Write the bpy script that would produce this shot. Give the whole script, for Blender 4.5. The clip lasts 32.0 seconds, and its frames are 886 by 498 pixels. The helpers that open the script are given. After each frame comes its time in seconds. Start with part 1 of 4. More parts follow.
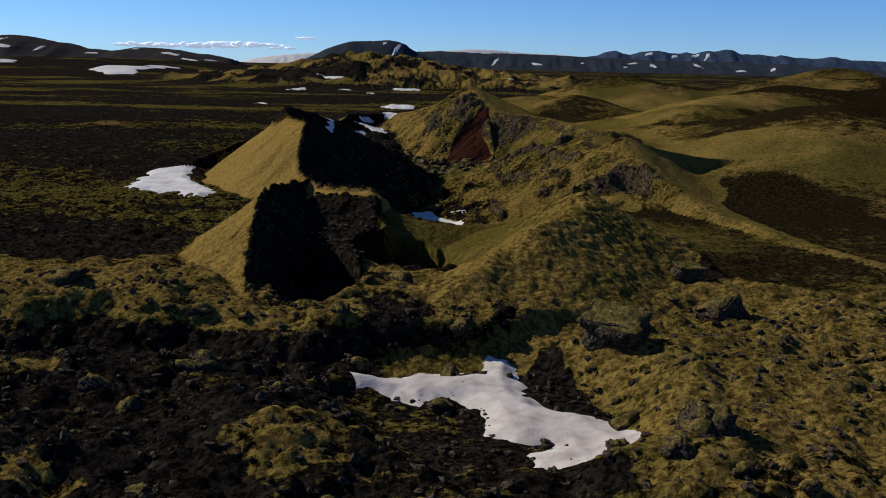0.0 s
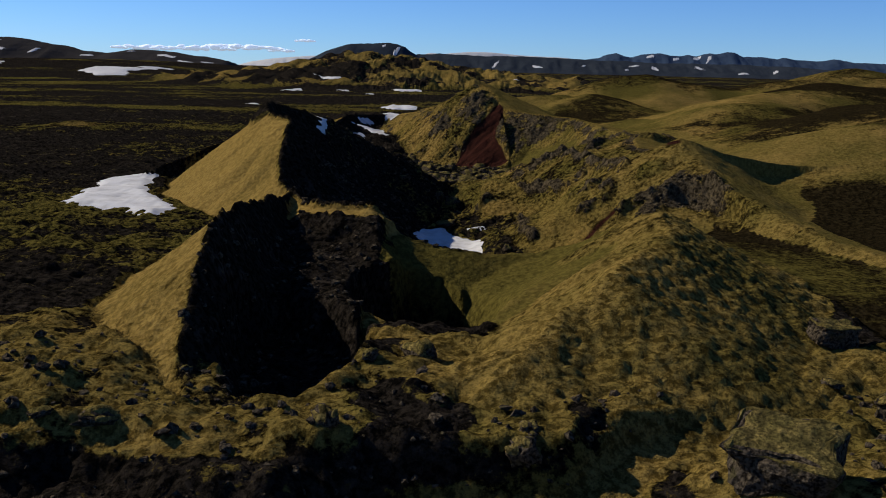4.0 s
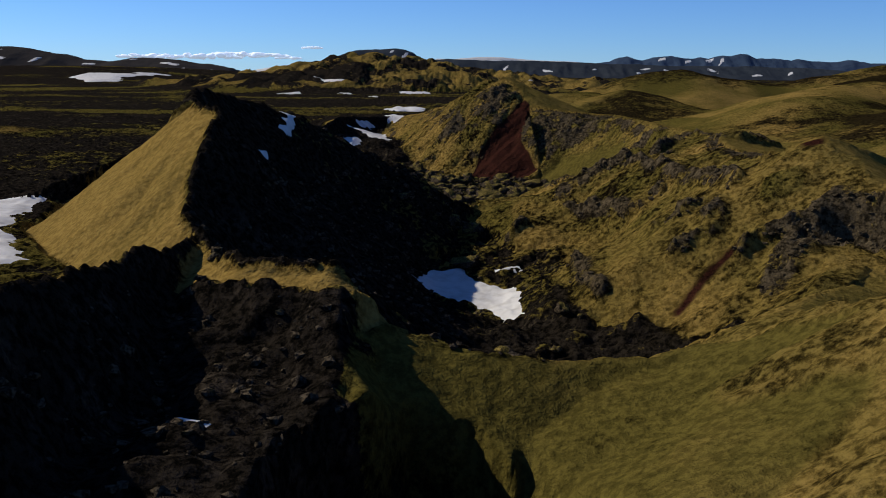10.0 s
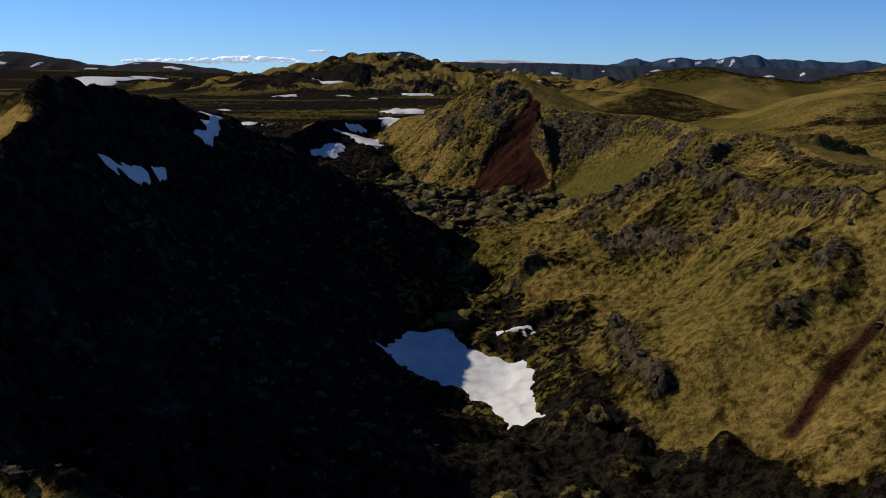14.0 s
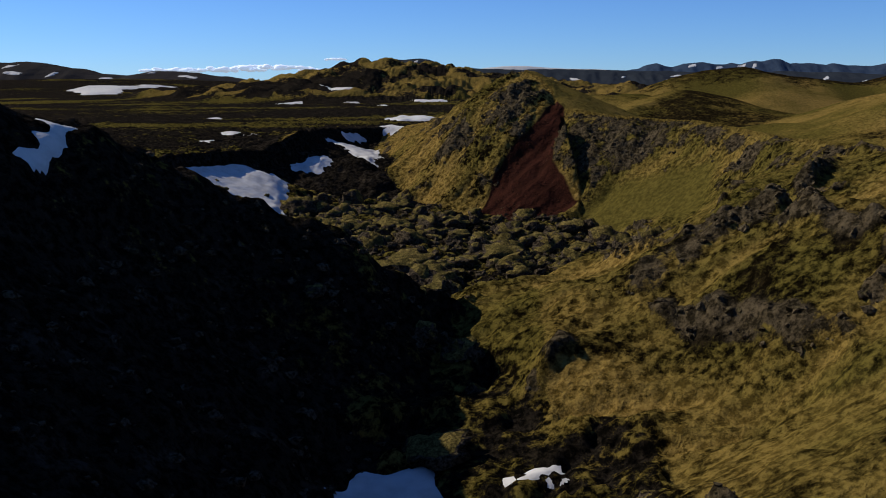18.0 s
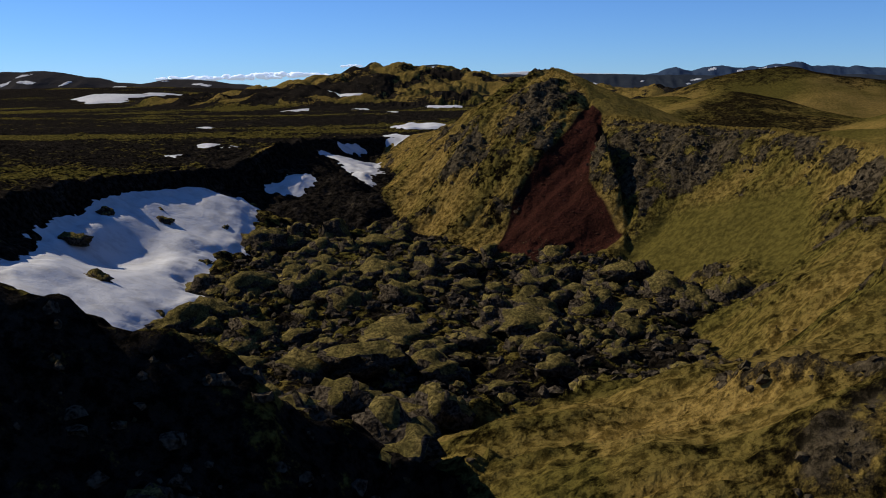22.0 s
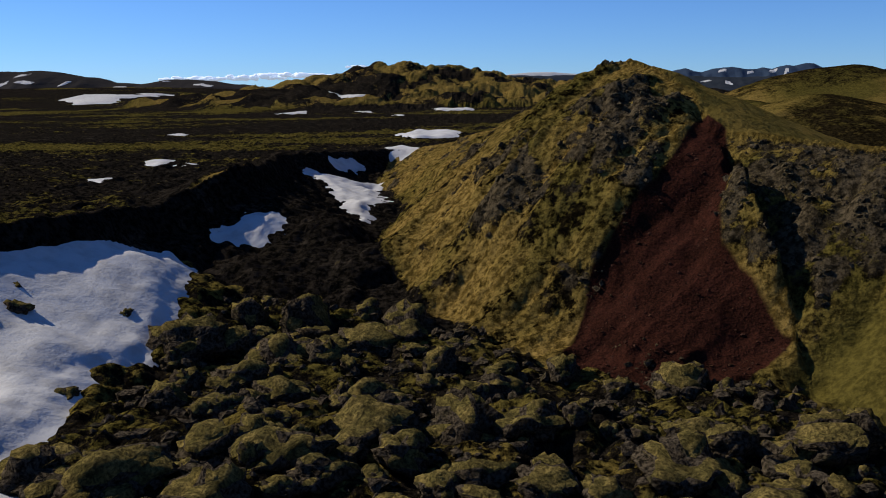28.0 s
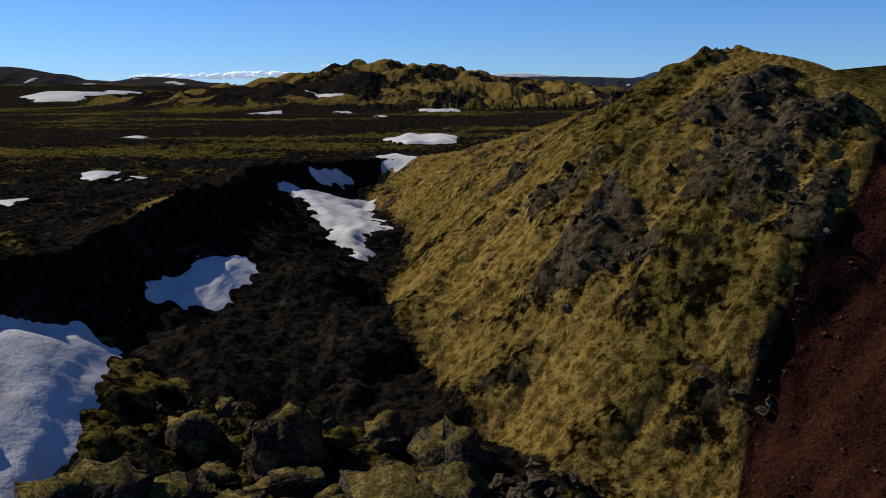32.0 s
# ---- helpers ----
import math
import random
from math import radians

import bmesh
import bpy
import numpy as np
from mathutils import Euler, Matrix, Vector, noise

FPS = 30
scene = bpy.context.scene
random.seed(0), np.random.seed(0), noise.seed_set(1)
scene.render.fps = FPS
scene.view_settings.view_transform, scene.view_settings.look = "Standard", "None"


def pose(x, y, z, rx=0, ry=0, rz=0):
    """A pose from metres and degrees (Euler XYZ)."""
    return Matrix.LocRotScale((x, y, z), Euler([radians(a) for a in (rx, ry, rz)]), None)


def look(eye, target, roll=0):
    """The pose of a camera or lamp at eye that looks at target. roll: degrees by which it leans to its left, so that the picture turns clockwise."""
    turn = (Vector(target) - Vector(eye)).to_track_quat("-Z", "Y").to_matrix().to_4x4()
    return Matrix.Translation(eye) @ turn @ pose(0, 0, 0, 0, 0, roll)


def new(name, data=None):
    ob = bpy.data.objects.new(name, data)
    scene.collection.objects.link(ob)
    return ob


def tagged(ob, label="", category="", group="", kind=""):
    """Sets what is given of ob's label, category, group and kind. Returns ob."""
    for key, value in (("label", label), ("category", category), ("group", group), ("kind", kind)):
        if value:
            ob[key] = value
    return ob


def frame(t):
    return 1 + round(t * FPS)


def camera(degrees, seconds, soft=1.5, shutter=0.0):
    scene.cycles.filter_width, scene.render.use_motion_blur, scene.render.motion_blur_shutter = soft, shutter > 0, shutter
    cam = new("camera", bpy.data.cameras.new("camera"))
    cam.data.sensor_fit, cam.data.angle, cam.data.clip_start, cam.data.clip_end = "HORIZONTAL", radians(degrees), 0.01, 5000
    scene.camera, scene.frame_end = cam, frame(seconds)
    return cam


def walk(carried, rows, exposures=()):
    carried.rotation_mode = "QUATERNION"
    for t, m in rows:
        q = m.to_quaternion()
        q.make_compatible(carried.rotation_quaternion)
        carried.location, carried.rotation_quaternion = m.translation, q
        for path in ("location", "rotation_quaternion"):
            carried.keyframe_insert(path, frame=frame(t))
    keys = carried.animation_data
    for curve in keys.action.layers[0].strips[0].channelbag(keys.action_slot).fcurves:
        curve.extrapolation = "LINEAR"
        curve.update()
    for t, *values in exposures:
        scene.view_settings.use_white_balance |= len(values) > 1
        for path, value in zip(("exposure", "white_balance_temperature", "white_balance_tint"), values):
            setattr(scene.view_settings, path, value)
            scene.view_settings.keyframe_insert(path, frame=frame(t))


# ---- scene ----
cam = camera(50.6, 32.0, soft=1.0)
METRES, EYE, TILT, LEAN, TURN = 300.0, 27.0, -11.3, -1.4, 0.0
ROWS = [
    (0.0, 0.0, 0.0, 0.0, 0.0, 0.0, 0.0),
    (0.5, -0.0015, 0.0161, 0.0016, -0.01, 0.03, -0.01),
    (1.0, -0.003, 0.0322, 0.0032, -0.02, 0.06, -0.03),
    (1.5, -0.0044, 0.0483, 0.005, -0.03, 0.09, -0.02),
    (2.0, -0.0057, 0.0644, 0.0067, -0.05, 0.12, -0.02),
    (2.5, -0.0071, 0.0806, 0.0086, -0.05, 0.14, -0.01),
    (3.0, -0.0083, 0.0966, 0.0106, -0.05, 0.18, 0.01),
    (3.5, -0.0095, 0.1129, 0.0125, -0.05, 0.2, 0.02),
    (5.5, -0.013, 0.1774, 0.0202, -0.02, 0.23, 0.1),
    (6.0, -0.0137, 0.1936, 0.0221, 0.02, 0.26, 0.14),
    (6.5, -0.0142, 0.2098, 0.0239, 0.06, 0.3, 0.23),
    (7.0, -0.0146, 0.2262, 0.0256, 0.13, 0.33, 0.3),
    (7.5, -0.0149, 0.2426, 0.0274, 0.2, 0.37, 0.35),
    (8.0, -0.015, 0.2589, 0.029, 0.29, 0.42, 0.39),
    (8.5, -0.015, 0.2754, 0.0307, 0.36, 0.47, 0.41),
    (9.0, -0.0148, 0.2918, 0.0324, 0.43, 0.52, 0.47),
    (9.5, -0.0144, 0.3081, 0.0343, 0.51, 0.56, 0.5),
    (10.0, -0.0138, 0.3244, 0.0363, 0.58, 0.6, 0.6),
    (10.5, -0.0132, 0.3406, 0.0385, 0.67, 0.64, 0.6),
    (11.0, -0.0123, 0.3567, 0.0408, 0.76, 0.66, 0.65),
    (11.5, -0.0113, 0.3729, 0.0431, 0.85, 0.68, 0.66),
    (12.0, -0.0102, 0.3891, 0.0454, 0.91, 0.72, 0.73),
    (12.5, -0.009, 0.4051, 0.0478, 0.96, 0.74, 0.75),
    (13.0, -0.0078, 0.4212, 0.05, 1.01, 0.76, 0.77),
    (13.5, -0.0065, 0.4373, 0.0523, 1.05, 0.79, 0.78),
    (14.0, -0.0051, 0.4535, 0.0547, 1.13, 0.81, 0.86),
    (14.5, -0.004, 0.468, 0.0568, 1.19, 0.83, 0.91),
    (16.5, 0.0005, 0.531, 0.0661, 1.81, 1.07, 1.09),
    (17.0, 0.0014, 0.5481, 0.0688, 1.98, 1.15, 1.11),
    (17.5, 0.002, 0.5624, 0.0712, 2.13, 1.2, 1.1),
    (18.0, 0.0027, 0.5793, 0.074, 2.31, 1.27, 1.11),
    (18.5, 0.0032, 0.5936, 0.0763, 2.45, 1.34, 1.11),
    (19.0, 0.0037, 0.6105, 0.0792, 2.65, 1.42, 1.14),
    (19.5, 0.0041, 0.6247, 0.0815, 2.82, 1.5, 1.16),
    (20.0, 0.0043, 0.6415, 0.0844, 3.03, 1.58, 1.22),
    (20.5, 0.0045, 0.6557, 0.0868, 3.2, 1.64, 1.28),
    (21.0, 0.0045, 0.6722, 0.0897, 3.3, 1.67, 1.29),
    (21.5, 0.0043, 0.6861, 0.0923, 3.36, 1.68, 1.34),
    (22.0, 0.004, 0.7024, 0.0954, 3.43, 1.66, 1.4),
    (22.5, 0.0036, 0.7163, 0.0979, 3.51, 1.69, 1.44),
    (23.0, 0.0029, 0.7325, 0.1008, 3.59, 1.71, 1.43),
    (23.5, 0.0022, 0.746, 0.1034, 3.65, 1.72, 1.44),
    (24.0, 0.0009, 0.7617, 0.1065, 3.68, 1.71, 1.4),
    (24.5, -0.0002, 0.7751, 0.1091, 3.72, 1.72, 1.41),
    (25.0, -0.0018, 0.7907, 0.1123, 3.74, 1.71, 1.4),
    (25.5, -0.0033, 0.8038, 0.1149, 3.74, 1.71, 1.42),
    (27.5, -0.0119, 0.8594, 0.1269, 3.73, 1.73, 1.27),
    (28.0, -0.0147, 0.8743, 0.1301, 3.73, 1.73, 1.2),
    (28.5, -0.0173, 0.8869, 0.1329, 3.73, 1.74, 1.15),
    (29.0, -0.0204, 0.9015, 0.1361, 3.71, 1.74, 1.1),
    (29.5, -0.0232, 0.914, 0.1387, 3.63, 1.75, 1.02),
    (30.0, -0.0264, 0.9288, 0.1416, 3.46, 1.75, 1.01),
    (30.5, -0.0292, 0.9412, 0.1439, 3.24, 1.74, 0.96),
    (31.0, -0.0326, 0.9558, 0.1465, 2.96, 1.74, 0.98),
    (31.5, -0.0355, 0.9683, 0.1487, 2.6, 1.74, 0.97),
    (32.0, -0.0388, 0.9829, 0.1512, 2.15, 1.73, 0.98),
]
walk(cam, [(t, pose(0, 0, EYE, TILT, LEAN, TURN) @ pose(METRES * x, METRES * y, METRES * z, 90 + pitch, roll, yaw)) for t, x, y, z, yaw, pitch, roll in ROWS])

# ---------------------------------------------------------------- daylight
SUN_AZ, SUN_EL = -67.0, 35.5     # degrees from +y towards +x; above the horizon
world = bpy.data.worlds.new("sky")
scene.world = world
world.use_nodes = True
wn, wl = world.node_tree.nodes, world.node_tree.links
sky = wn.new("ShaderNodeTexSky")
sky.sky_type, sky.sun_disc = "NISHITA", False
sky.sun_elevation, sky.sun_rotation = radians(SUN_EL), radians(SUN_AZ)
sky.altitude, sky.air_density, sky.dust_density, sky.ozone_density = 2500, 1.0, 0.0, 5.0
clear = wn.new("ShaderNodeMix")            # a clear, dry northern sky is a deeper blue
clear.data_type, clear.blend_type = "RGBA", "MULTIPLY"
clear.inputs[0].default_value = 1.0
clear.inputs[7].default_value = (0.57, 0.83, 1.23, 1.0)
wl.new(sky.outputs[0], clear.inputs[6])
wl.new(clear.outputs[2], wn["Background"].inputs[0])
wn["Background"].inputs[1].default_value = 0.094
sun_data = bpy.data.lights.new("sun", "SUN")
sun_data.energy, sun_data.angle, sun_data.color = 4.8, radians(0.5), (1.0, 0.93, 0.81)
sun = new("sun", sun_data)
to_sun = Vector((math.sin(radians(SUN_AZ)) * math.cos(radians(SUN_EL)), math.cos(radians(SUN_AZ)) * math.cos(radians(SUN_EL)), math.sin(radians(SUN_EL))))
sun.matrix_world = look(to_sun * 400, (0, 0, 0))
scene.view_settings.exposure = 0.0


# ---------------------------------------------------------------- noise on arrays
TABLES = {}


def chance_table(seed):
    """A square of 256 x 256 random numbers, laid out in one row."""
    if seed not in TABLES:
        TABLES[seed] = np.random.default_rng(1000 + seed).random(65536, dtype=np.float32)
    return TABLES[seed]


def hash2(ix, iy, seed):
    return chance_table(seed)[((iy.astype(np.int32) & 255) << 8) | (ix.astype(np.int32) & 255)]


def value_noise(x, y, seed):
    jx, jy = np.floor(x), np.floor(y)
    fx, fy = x - jx, y - jy
    ix, iy = jx.astype(np.int32), jy.astype(np.int32)
    fx, fy = fx * fx * fx * (fx * (fx * 6 - 15) + 10), fy * fy * fy * (fy * (fy * 6 - 15) + 10)
    x0, x1, y0, y1 = ix & 255, (ix + 1) & 255, (iy & 255) << 8, ((iy + 1) & 255) << 8
    table = chance_table(seed)
    a, b, c, d = table[y0 | x0], table[y0 | x1], table[y1 | x0], table[y1 | x1]
    return (a + (b - a) * fx) * (1 - fy) + (c + (d - c) * fx) * fy


def fbm(x, y, size, octaves=4, seed=0, gain=0.5):
    """Fractal noise about -1 to 1."""
    out, amp, total = 0.0, 1.0, 0.0
    for k in range(octaves):
        q = 2.0 ** k / size
        ca, sa = math.cos(0.7 * k + seed), math.sin(0.7 * k + seed)
        out = out + amp * (2 * value_noise((x * ca - y * sa) * q + 31.7 * k, (x * sa + y * ca) * q + 17.3 * k, seed + k) - 1)
        total += amp
        amp *= gain
    return out / total * 1.6


def lumps(x, y, size, seed):
    """Rounded boulders or moss cushions, one to a cell, 0 to 1."""
    u, v = x / size, y / size
    iu, iv = np.floor(u), np.floor(v)
    best = np.zeros_like(u)
    for a in (-1, 0, 1):
        for b in (-1, 0, 1):
            cu, cv = iu + a, iv + b
            px, py = cu + 0.15 + 0.7 * hash2(cu, cv, seed), cv + 0.15 + 0.7 * hash2(cu, cv, seed + 1)
            r = 0.38 + 0.42 * hash2(cu, cv, seed + 2)
            tall = 0.35 + 0.65 * hash2(cu, cv, seed + 3)
            d2 = ((u - px) ** 2 + (v - py) ** 2) / (r * r)
            best = np.maximum(best, tall * np.clip(1 - d2, 0, 1) ** 0.8)
    return best


def step(a, b, v):
    s = np.clip((v - a) / (b - a), 0, 1)
    return s * s * (3 - 2 * s)


def smax(a, b, k):
    h = np.clip(k - np.abs(a - b), 0, None) / k
    return np.maximum(a, b) + h * h * k * 0.25

# ---------------------------------------------------------------- materials
class Nodes:
    """Small helper to write node trees."""
    def __init__(self, name, rough=0.9):
        self.mat = bpy.data.materials.new(name)
        self.mat.use_nodes = True
        self.tree = self.mat.node_tree
        self.bsdf = self.tree.nodes["Principled BSDF"]
        self.bsdf.inputs["Roughness"].default_value = rough
        self.bsdf.inputs["Specular IOR Level"].default_value = 0.0
        self.pos = self.add("ShaderNodeNewGeometry").outputs["Position"]

    def add(self, kind):
        return self.tree.nodes.new(kind)

    def link(self, a, b):
        if isinstance(a, (int, float)):
            b.default_value = a
        elif isinstance(a, tuple):
            b.default_value = (*a, 1.0)[:4]
        else:
            self.tree.links.new(a, b)

    def noise(self, size, detail=4.0, rough=0.6, source=None, warp=0.0):
        n = self.add("ShaderNodeTexNoise")
        n.inputs["Scale"].default_value = 1.0 / size
        n.inputs["Detail"].default_value, n.inputs["Roughness"].default_value, n.inputs["Distortion"].default_value = detail, rough, warp
        self.link(source or self.pos, n.inputs["Vector"])
        return n.outputs["Fac"]

    def cells(self, size, source=None):
        n = self.add("ShaderNodeTexVoronoi")
        n.inputs["Scale"].default_value = 1.0 / size
        self.link(source or self.pos, n.inputs["Vector"])
        return n.outputs["Distance"]

    def ramp(self, value, lo, hi, to_lo=0.0, to_hi=1.0):
        n = self.add("ShaderNodeMapRange")
        n.interpolation_type = "SMOOTHSTEP"
        for k, v in zip(("Value", "From Min", "From Max", "To Min", "To Max"), (value, lo, hi, to_lo, to_hi)):
            self.link(v, n.inputs[k])
        return n.outputs[0]

    def math(self, op, a, b=0.0):
        n = self.add("ShaderNodeMath")
        n.operation = op
        self.link(a, n.inputs[0]), self.link(b, n.inputs[1])
        return n.outputs[0]

    def mix(self, f, a, b):
        n = self.add("ShaderNodeMix")
        n.data_type = "RGBA"
        self.link(f, n.inputs[0]), self.link(a, n.inputs[6]), self.link(b, n.inputs[7])
        return n.outputs[2]

    def attr(self, name):
        n = self.add("ShaderNodeAttribute")
        n.attribute_name = name
        return n.outputs["Fac"]

    def bump(self, height, distance, strength=1.0, before=None):
        n = self.add("ShaderNodeBump")
        n.inputs["Strength"].default_value, n.inputs["Distance"].default_value = strength, distance
        self.link(height, n.inputs["Height"])
        if before:
            self.link(before, n.inputs["Normal"])
        return n.outputs[0]

    def done(self, colour, normal=None):
        self.link(colour, self.bsdf.inputs["Base Color"])
        if normal:
            self.link(normal, self.bsdf.inputs["Normal"])
        return self.mat


def ground_material():
    """Moss, dry grass, bare lava and red cinder, mixed by the cover of the ground."""
    n = Nodes("mossy_lava_ground", 0.95)
    fine, mid, wide = n.noise(0.7, 6, 0.7), n.noise(3.2, 6, 0.65), n.noise(17.0, 4)
    speck, tuft = n.noise(0.18, 3), n.cells(0.55)
    sharp = n.ramp(fine, 0.39, 0.61)
    lava = n.mix(sharp, (0.003, 0.0026, 0.002), (0.022, 0.0175, 0.013))
    lava = n.mix(n.ramp(mid, 0.5, 0.7, 0.0, 0.8), lava, n.mix(sharp, (0.008, 0.0065, 0.005), (0.060, 0.047, 0.034)))
    soil = n.mix(sharp, (0.005, 0.0035, 0.0015), (0.022, 0.016, 0.007))
    lava = n.mix(n.ramp(n.attr("stone"), 0.15, 0.5), lava, n.mix(sharp, (0.018, 0.014, 0.008), (0.098, 0.074, 0.042)))
    ground = n.mix(n.ramp(n.math("ADD", n.attr("bare"), n.math("MULTIPLY", mid, 0.6)), 0.6, 1.2), soil, lava)
    calm = n.attr("calm")                      # short even turf rather than rough cushions
    rough = n.math("SUBTRACT", 1.0, n.math("MULTIPLY", calm, 0.6))
    tone = n.math("ADD", n.math("MULTIPLY", sharp, n.math("SUBTRACT", 1.0, n.math("MULTIPLY", calm, 0.6))), n.math("MULTIPLY", calm, 0.3))
    green = n.mix(tone, (0.017, 0.015, 0.004), (0.128, 0.100, 0.022))
    gold = n.mix(tone, (0.096, 0.060, 0.013), (0.300, 0.196, 0.054))
    tint = n.ramp(n.math("ADD", n.attr("gold"), n.math("ADD", n.math("MULTIPLY", n.math("SUBTRACT", wide, 0.5), 1.1), n.math("MULTIPLY", n.math("SUBTRACT", mid, 0.5), 0.45))), 0.2, 1.05)
    moss = n.mix(tint, green, gold)
    moss = n.mix(n.math("MULTIPLY", n.ramp(speck, 0.52, 0.72, 0.0, 0.75), rough), moss, (0.040, 0.030, 0.010))
    cover = n.math("ADD", n.attr("moss"), n.math("MULTIPLY", n.math("SUBTRACT", n.math("ADD", mid, n.math("MULTIPLY", fine, 0.7)), 0.85), 1.5))
    soft = n.math("MULTIPLY", calm, 0.22)
    over = n.ramp(cover, n.math("SUBTRACT", 0.40, soft), n.math("ADD", 0.58, soft))
    colour = n.mix(over, ground, moss)
    red = n.mix(n.ramp(n.math("ADD", speck, n.math("MULTIPLY", mid, 0.5)), 0.5, 1.0), (0.012, 0.0055, 0.004), (0.046, 0.0155, 0.010))
    colour = n.mix(n.ramp(n.math("ADD", n.attr("cinder"), n.math("MULTIPLY", n.math("SUBTRACT", fine, 0.5), 0.5)), 0.30, 0.60), colour, red)
    normal = n.bump(n.math("MULTIPLY", mid, rough), 1.5, 0.9)
    normal = n.bump(n.math("MULTIPLY", fine, rough), 0.42, 1.0, normal)
    normal = n.bump(speck, 0.12, 1.0, normal)
    normal = n.bump(tuft, 0.10, 0.8, normal)
    normal = n.bump(over, 0.10, 0.7, normal)
    return n.done(colour, normal)


def snow_material(name, clean, dirty):
    n = Nodes(name, 0.6)
    fine, mid = n.noise(0.35, 4), n.noise(2.5, 4)
    colour = n.mix(n.ramp(mid, 0.4, 0.75), clean, dirty)
    return n.done(colour, n.bump(fine, 0.06, 0.7, n.bump(mid, 0.3, 0.5)))


def mountain_material(name, a, b, size):
    n = Nodes(name, 0.95)
    f = n.noise(size, 5)
    return n.done(n.mix(f, a, b), n.bump(f, size * 0.2, 0.6))


def boulder_rock(name="lava_boulder", dark=(0.010, 0.008, 0.006), light=(0.088, 0.068, 0.045)):
    n = Nodes(name, 0.92)
    fine, mid = n.noise(0.25, 5), n.noise(1.3, 4)
    pits = n.cells(0.4)
    c = n.mix(n.ramp(fine, 0.35, 0.65), dark, light)
    c = n.mix(n.ramp(mid, 0.55, 0.75, 0.0, 0.7), c, (0.050, 0.044, 0.016))
    return n.done(c, n.bump(pits, 0.14, 0.9, n.bump(fine, 0.22, 1.0)))


def boulder_moss():
    n = Nodes("moss_cushion", 0.97)
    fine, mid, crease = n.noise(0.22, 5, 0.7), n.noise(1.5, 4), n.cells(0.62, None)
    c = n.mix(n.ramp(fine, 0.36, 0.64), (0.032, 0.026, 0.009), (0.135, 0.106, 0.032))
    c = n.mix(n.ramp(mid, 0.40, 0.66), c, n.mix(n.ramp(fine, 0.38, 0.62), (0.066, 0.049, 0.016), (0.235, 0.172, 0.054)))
    # colour gets darker along the creases, where the bump is lowest
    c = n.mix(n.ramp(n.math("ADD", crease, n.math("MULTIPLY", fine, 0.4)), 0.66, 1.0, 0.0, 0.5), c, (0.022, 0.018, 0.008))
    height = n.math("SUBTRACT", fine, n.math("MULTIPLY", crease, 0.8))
    return n.done(c, n.bump(height, 0.16, 0.9, n.bump(mid, 0.5, 0.7)))


GROUND = ground_material()
ROCK, MOSS = boulder_rock(), boulder_moss()
WALL_ROCK = boulder_rock("wall_rock", (0.020, 0.015, 0.009), (0.108, 0.082, 0.047))
CINDER = boulder_rock("cinder_rock", (0.020, 0.009, 0.006), (0.085, 0.040, 0.026))
SNOW, DIRTY_SNOW = snow_material("old_snow", (0.54, 0.525, 0.50), (0.42, 0.40, 0.37)), snow_material("dirty_snow", (0.46, 0.42, 0.38), (0.30, 0.26, 0.23))
# air haze is put into the next two rock colours as a blue tint
HAZY_FAR_ROCK = mountain_material("hazy_distant_rock", (0.016, 0.021, 0.028), (0.040, 0.046, 0.052), 60)
HAZE_BLUE_ROCK = mountain_material("haze_blue_rock", (0.022, 0.036, 0.062), (0.048, 0.068, 0.10), 90)
DARK_ROCK = mountain_material("dark_slope", (0.015, 0.014, 0.014), (0.045, 0.040, 0.036), 40)


def cloud_material():
    n = Nodes("cloud_white", 1.0)
    n.bsdf.inputs["Emission Color"].default_value = (0.62, 0.74, 0.92, 1)
    n.bsdf.inputs["Emission Strength"].default_value = 0.55      # added glow stands in for sunlight passing through thin cloud
    return n.done(n.mix(n.noise(40, 4), (0.55, 0.60, 0.68), (0.85, 0.86, 0.88)))


CLOUD = cloud_material()

# ---------------------------------------------------------------- the lie of the land
# Crest lines as (x, y, height); the plain lies at height 0.
CONE_RIM = [(-12.0, 160.3, 5.2), (-17.5, 162.6, 5.0), (-20.8, 166.0, 4.6), (-24.4, 171.8, 4.8), (-27.2, 177, 6.1), (-28.2, 184, 8.3), (-27.8, 188.5, 11.0), (-28.6, 196, 13.8), (-34.5, 209, 14.6), (-35.8, 218, 15.2), (-34.5, 226, 14.8), (-31.5, 237, 13.2)]
CONE_SPUR = [(-31.5, 237, 13.2), (-28, 242, 11.6), (-24.5, 245.5, 9.6), (-21.5, 247, 8.0), (-17.5, 248, 5.5), (-13, 249, 3.2), (-9.8, 250, 2.1), (-5.6, 252.5, -1.6), (-1, 254, -5.0), (2, 256, -8.0)]
WEST_RIM = [(-31.5, 237, 13.2), (-37, 248, 8.0), (-42, 260, 4.5), (-48, 282, 2.6), (-54, 312, 2.0), (-54.8, 330, 1.8), (-53, 343, 1.7), (-47.5, 356, 1.5), (-44.2, 370, 0.6), (-37.5, 384, 4.4), (-40, 400, 2.8), (-42, 424, 2.6), (-46, 446, 1.6), (-40, 468, 0.4), (-30, 476, 0.4)]
PEAK_RIDGE = [(17.3, 359, 9.6), (16.8, 367, 13.2), (14.2, 375.5, 16.0), (11.5, 382, 17.2), (13.2, 390, 17.2), (8.5, 402, 13.0), (3.5, 424, 10.6), (-5, 445, 6.5), (-13, 462, 3.4), (-22, 477, 0.8), (-30, 482, 0.2)]
